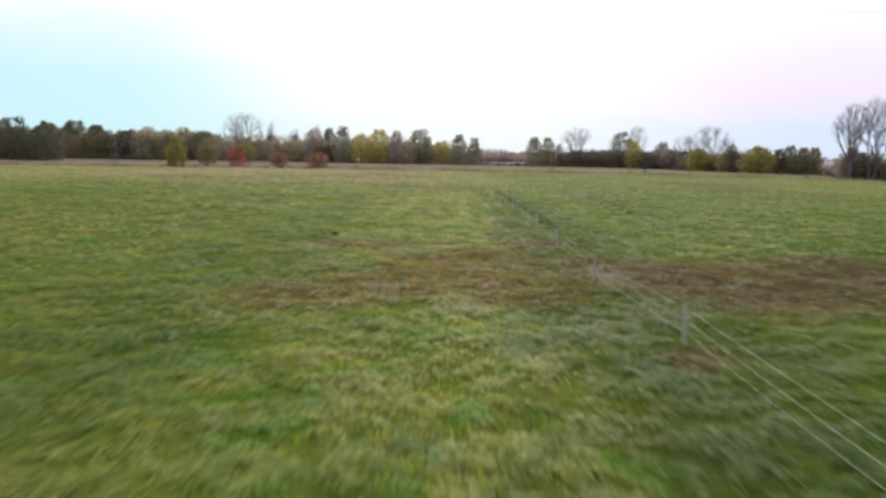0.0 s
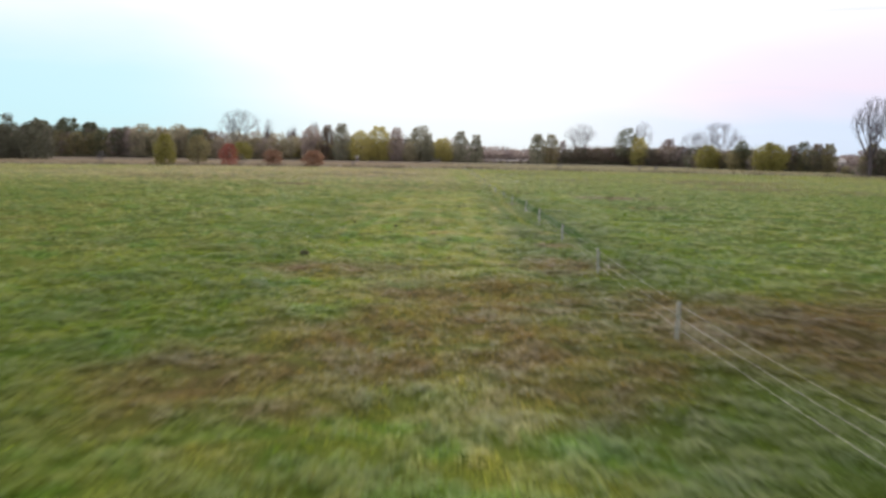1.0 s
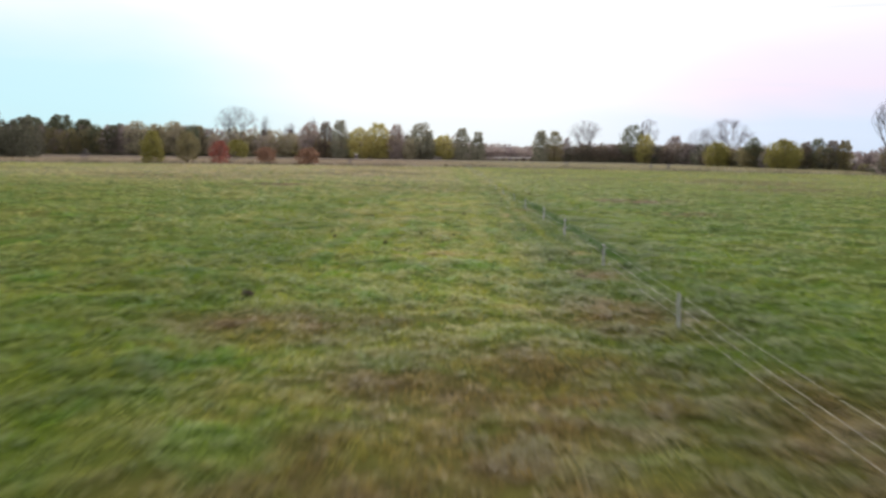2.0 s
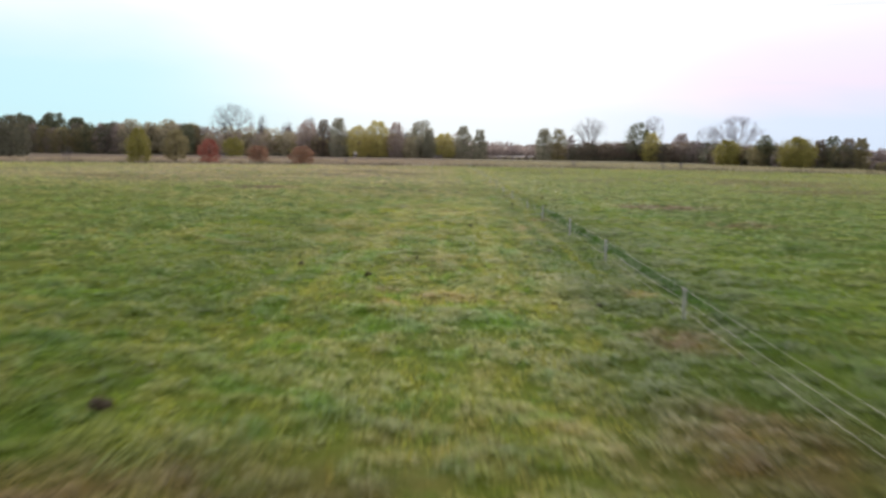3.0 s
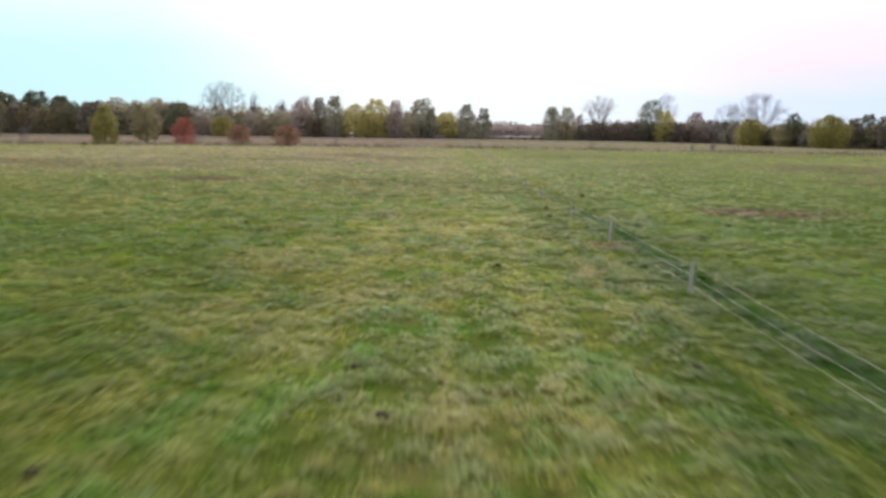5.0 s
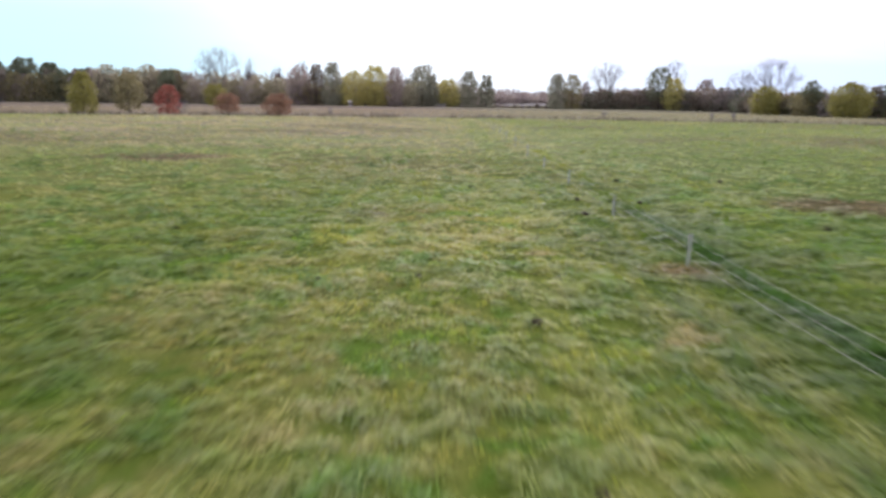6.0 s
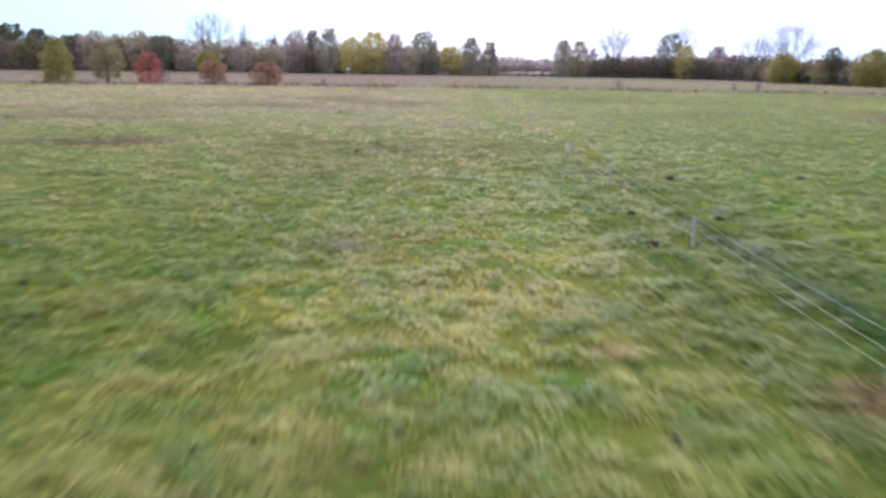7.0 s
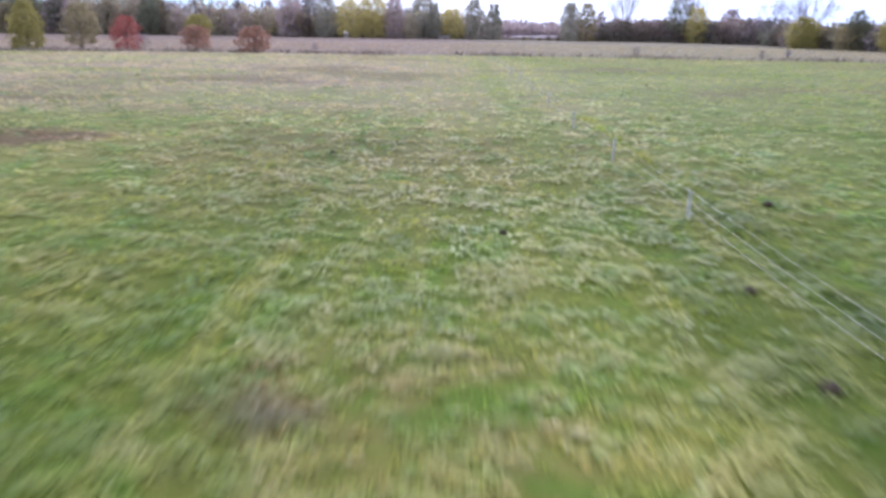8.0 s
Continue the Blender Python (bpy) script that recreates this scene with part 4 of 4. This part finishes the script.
bare_tree(130.5, 228, 15, 25.4, "tall leafless tree with many upright limbs", stems=3, limbs=12, group=TALL)
bare_tree(137.5, 225, 17, 25, "tall leafless tree with broad upright crown", stems=3, limbs=12, group=TALL)

woods("left_woods", "dense brown and purple autumn woods along the field edge", [(-330, 470), (-250, 478), (-148, 468)], 22, 14.5, 18.5, ["plum", "dusk", "olive", "dusk", "olive", "deep"], 2.0, 0.72, 1000)
woods("thin_woods", "haze-pale mauve and tan autumn woods below bare trees", [(-148, 468), (-80, 460)], 20, 12, 17, ["mauve", "olive", "plum", "tan"], 2.2, 0.66, 900)
woods("middle_woods", "mixed autumn woods of the far treeline", [(-92, 456), (-20, 452), (2, 452)], 12, 9, 15, ["mauve", "plum", "olive", "yellow"], 2.6, 0.6, 800)
woods("gap_scrub", "low brown scrub in a gap of the treeline", [(0, 462), (45, 462), (78, 458)], 10, 4, 8, ["mauve", "plum", "mauve"], 2.2, 0.7)
woods("hill_scrub", "reddish brown scrub and shrubs below taller trees", [(70, 452), (110, 448), (128, 420), (136, 392)], 14, 7, 11.5, ["brown", "plum", "under", "brown", "dusk"], 1.6, 0.7, 520)
HEDGE = ["under", "brown", "deep", "plum", "olive"]
woods("right_hedge", "tall dark hedge of mixed shrubs at the field edge", [(128, 395), (124, 350), (128, 312), (145, 302)], 8, 5.5, 9, HEDGE, 1.7, 0.48, 760)
woods("low_hedge", "low gap in the dark hedge at the field edge", [(150, 294), (141, 264), (133, 248)], 4, 1.6, 2.8, HEDGE, 1.2, 0.4, 260, under=False)
woods("near_hedge", "tall dark hedge below bare trees", [(134, 241), (131, 234), (150, 205), (240, 170)], 8, 5.5, 8.5, HEDGE, 1.7, 0.48, 760)
woods("corner_woods", "dark brown woods at the near corner of the field", [(-300, 300), (-230, 318), (-186, 330)], 14, 10, 15, ["under", "dusk", "deep"], 2.6, 0.8)
woods("low_scrub", "low pale brown scrub before farm sheds", [(14, 452), (52, 452)], 4, 0.9, 2.0, ["mauve", "tan", "brown"], 1.6, 0.4, 120, under=False)
woods("far_woods", "distant low woods on the horizon", [(-520, 690), (-200, 700), (60, 700), (300, 690), (620, 640)], 40, 8, 14, ["mauve", "plum", "mauve"], 4.0, 1.4, 170, under=False)

# ---- distant farm buildings ----


def box(bm, x0, x1, y0, y1, z0, z1):
    made = bmesh.ops.create_cube(bm, size=1.0)
    for v in made["verts"]:
        v.co = Vector((x0 + (x1 - x0) * (v.co.x + 0.5), y0 + (y1 - y0) * (v.co.y + 0.5), z0 + (z1 - z0) * (v.co.z + 0.5)))


def shed(name, label, x, y, length, deep, eaves, ridge, windows):
    """A low pale building with a pitched roof, dark openings and a plinth."""
    root = tagged(new(name), label, "building")
    root.matrix_world = pose(x, y, float(rise(x, y)) - 0.1)
    bm = bmesh.new()
    box(bm, -length / 2, length / 2, 0, deep, 0, eaves)
    part("wall", bm, wall_paint, root)
    bm = bmesh.new()
    over = 0.35
    profile = [(-over, eaves - 0.1), (deep / 2, ridge), (deep + over, eaves - 0.1), (deep + over, eaves + 0.06), (deep / 2, ridge + 0.18), (-over, eaves + 0.06)]
    rings = [[bm.verts.new((side * (length / 2 + over), py, pz)) for py, pz in profile] for side in (-1, 1)]
    for k in range(6):
        bm.faces.new((rings[0][k], rings[0][(k + 1) % 6], rings[1][(k + 1) % 6], rings[1][k]))
    for ring in rings:
        bm.faces.new((ring[0], ring[1], ring[4], ring[5]))
        bm.faces.new((ring[1], ring[2], ring[3], ring[4]))
    bmesh.ops.recalc_face_normals(bm, faces=bm.faces)
    part("roof", bm, roof_paint, root)
    for k in range(windows):
        cx = -length / 2 + length * (k + 0.5) / windows
        bm = bmesh.new()
        box(bm, cx - 0.5, cx + 0.5, -0.05, 0.05, eaves * 0.4, eaves * 0.8)
        part("window", bm, dark_paint, root)
    return root


shed("long_shed", "long low white farm shed behind scrub", 42.4, 458, 13, 6, 1.5, 2.1, 2)
shed("long_shed", "long low pinkish white farm shed behind scrub", 28.3, 459, 13, 6, 1.4, 1.9, 2)
shed("long_shed", "low pale farm shed between autumn trees", -9, 446, 8, 4, 1.3, 1.8, 2)
shed("small_shed", "small upright white shed before yellow trees", -53, 437, 1.4, 1.6, 2.2, 2.7, 1)
shed("white_house", "far white house seen over the hedge", 219, 430, 9, 7, 5.0, 7.2, 3)

# ---- fence ----
fence = tagged(new("fence"), "three-strand pale wire fence on weathered grey posts", "fence")
fence.matrix_world = pose(0, 0, 0)
POST_TALL, STRANDS = 1.07, (0.28, 0.58, 0.90)
bm = bmesh.new()
bmesh.ops.create_cone(bm, cap_ends=True, segments=10, radius1=0.046, radius2=0.041, depth=POST_TALL + 0.25)
bmesh.ops.translate(bm, verts=bm.verts, vec=(0, 0, (POST_TALL - 0.25) / 2))
top_edges = [e for e in bm.edges if all(v.co.z > POST_TALL - 0.01 for v in e.verts)]
bmesh.ops.bevel(bm, geom=top_edges, offset=0.014, segments=2, affect="EDGES")
post_mesh = bpy.data.meshes.new("post")
bm.to_mesh(post_mesh)
bm.free()
post_mesh.materials.append(post_paint)
bm = bmesh.new()
box(bm, -0.022, 0.022, -0.018, 0.018, -0.03, 0.03)
bmesh.ops.bevel(bm, geom=list(bm.edges), offset=0.006, segments=1, affect="EDGES")
clip_mesh = bpy.data.meshes.new("insulator")
bm.to_mesh(clip_mesh)
bm.free()
clip_mesh.materials.append(clip_paint)
rng = np.random.default_rng(77)
near_posts = [(7.25, 8.6), (7.37, 19.4), (6.97, 29.4), (7.18, 40.7), (7.32, 51.5), (7.34, 62.4), (7.48, 73.1), (7.14, 83.3), (7.12, 93.9)]
feet = [(x, y, float(rise(x, y))) for x, y in near_posts]
for k in range(11):
    y = 104.7 + 10.7 * k
    feet.append((float(fence_x(y)), y, float(rise(fence_x(y), y))))
for x, y, z in feet:
    post = child("post", post_mesh, fence)
    post.matrix_world = pose(x, y, z - 0.12 * rng.uniform(), rng.normal() * 1.0, rng.normal() * 1.0, rng.uniform(0, 360))
    for strand in STRANDS:
        holder = child("insulator", clip_mesh, post)
        holder.matrix_parent_inverse = post.matrix_basis.inverted()
        holder.matrix_world = pose(x + 0.054, y, z + strand)
for strand in STRANDS:
    starts, ends = [], []
    for (xa, ya, za), (xb, yb, zb) in zip(feet, feet[1:]):
        sag = rng.uniform(0.02, 0.07)
        run = []
        for f in np.linspace(0, 1, 9):
            run.append((xa + (xb - xa) * f + 0.075, ya + (yb - ya) * f, za + (zb - za) * f + strand - sag * 4 * f * (1 - f)))
        starts += run[:-1]
        ends += run[1:]
    points, faces = tubes(starts, ends, np.full(len(starts), 0.0028), np.full(len(starts), 0.0028), 5)
    child("wire", mesh_of("wire", points, faces, materials=[wire_paint], smooth=True), fence)

# ---- dung ----


def dung(x, y, size):
    """A low dark heap of clods, half sunk in the grass."""
    rng = np.random.default_rng(next(SEEDS))
    bm = bmesh.new()
    bmesh.ops.create_icosphere(bm, subdivisions=3, radius=1.0)
    shift = Vector(rng.uniform(-9, 9, 3))
    for v in bm.verts:
        bulge = 1 + 0.38 * noise.noise(v.co * 2.3 + shift) + 0.22 * noise.noise(v.co * 5.1 + shift)
        v.co = Vector((v.co.x * 0.40, v.co.y * 0.30, v.co.z * 0.30)) * bulge * size
    data = bpy.data.meshes.new("dung")
    bm.to_mesh(data)
    bm.free()
    data.polygons.foreach_set("use_smooth", np.ones(len(data.polygons), bool))
    data.materials.append(dung_paint)
    heap = tagged(new("dung", data), "low dark brown heap of dung on grass", "dung", "dung on the pasture")
    heap.matrix_world = pose(x, y, float(rise(x, y)) + 0.10 * size, 0, 0, rng.uniform(-40, 40))


for x, y, size in ((-1.68, 65.4, 0.24), (-1.79, 63.8, 0.22), (-0.87, 62.8, 0.34), (-2.46, 58.3, 0.36), (5.38, 65.9, 0.24), (1.96, 69.8, 0.27), (0.27, 61.8, 0.26), (-5.4, 60.5, 0.3),
                   (-3.62, 80.7, 0.27), (-0.94, 81.2, 0.25), (2.96, 81.2, 0.28), (1.9, 77.0, 0.34), (5.78, 93.5, 0.46), (-5.4, 43.2, 0.55), (3.9, 53.4, 0.28), (5.4, 53.8, 0.28)):
    dung(x, y, size)
for x, y, size in ((15.2, 91.1, 0.38), (16.8, 108.0, 0.42), (9.2, 97.6, 0.32), (6.2, 98.1, 0.34), (9.95, 106.5, 0.4), (17.7, 155.0, 0.6), (-6.0, 115.2, 0.3), (0.92, 102.6, 0.27), (-9.5, 62.5, 0.25), (-10.2, 88.0, 0.28)):
    dung(x, y, size)
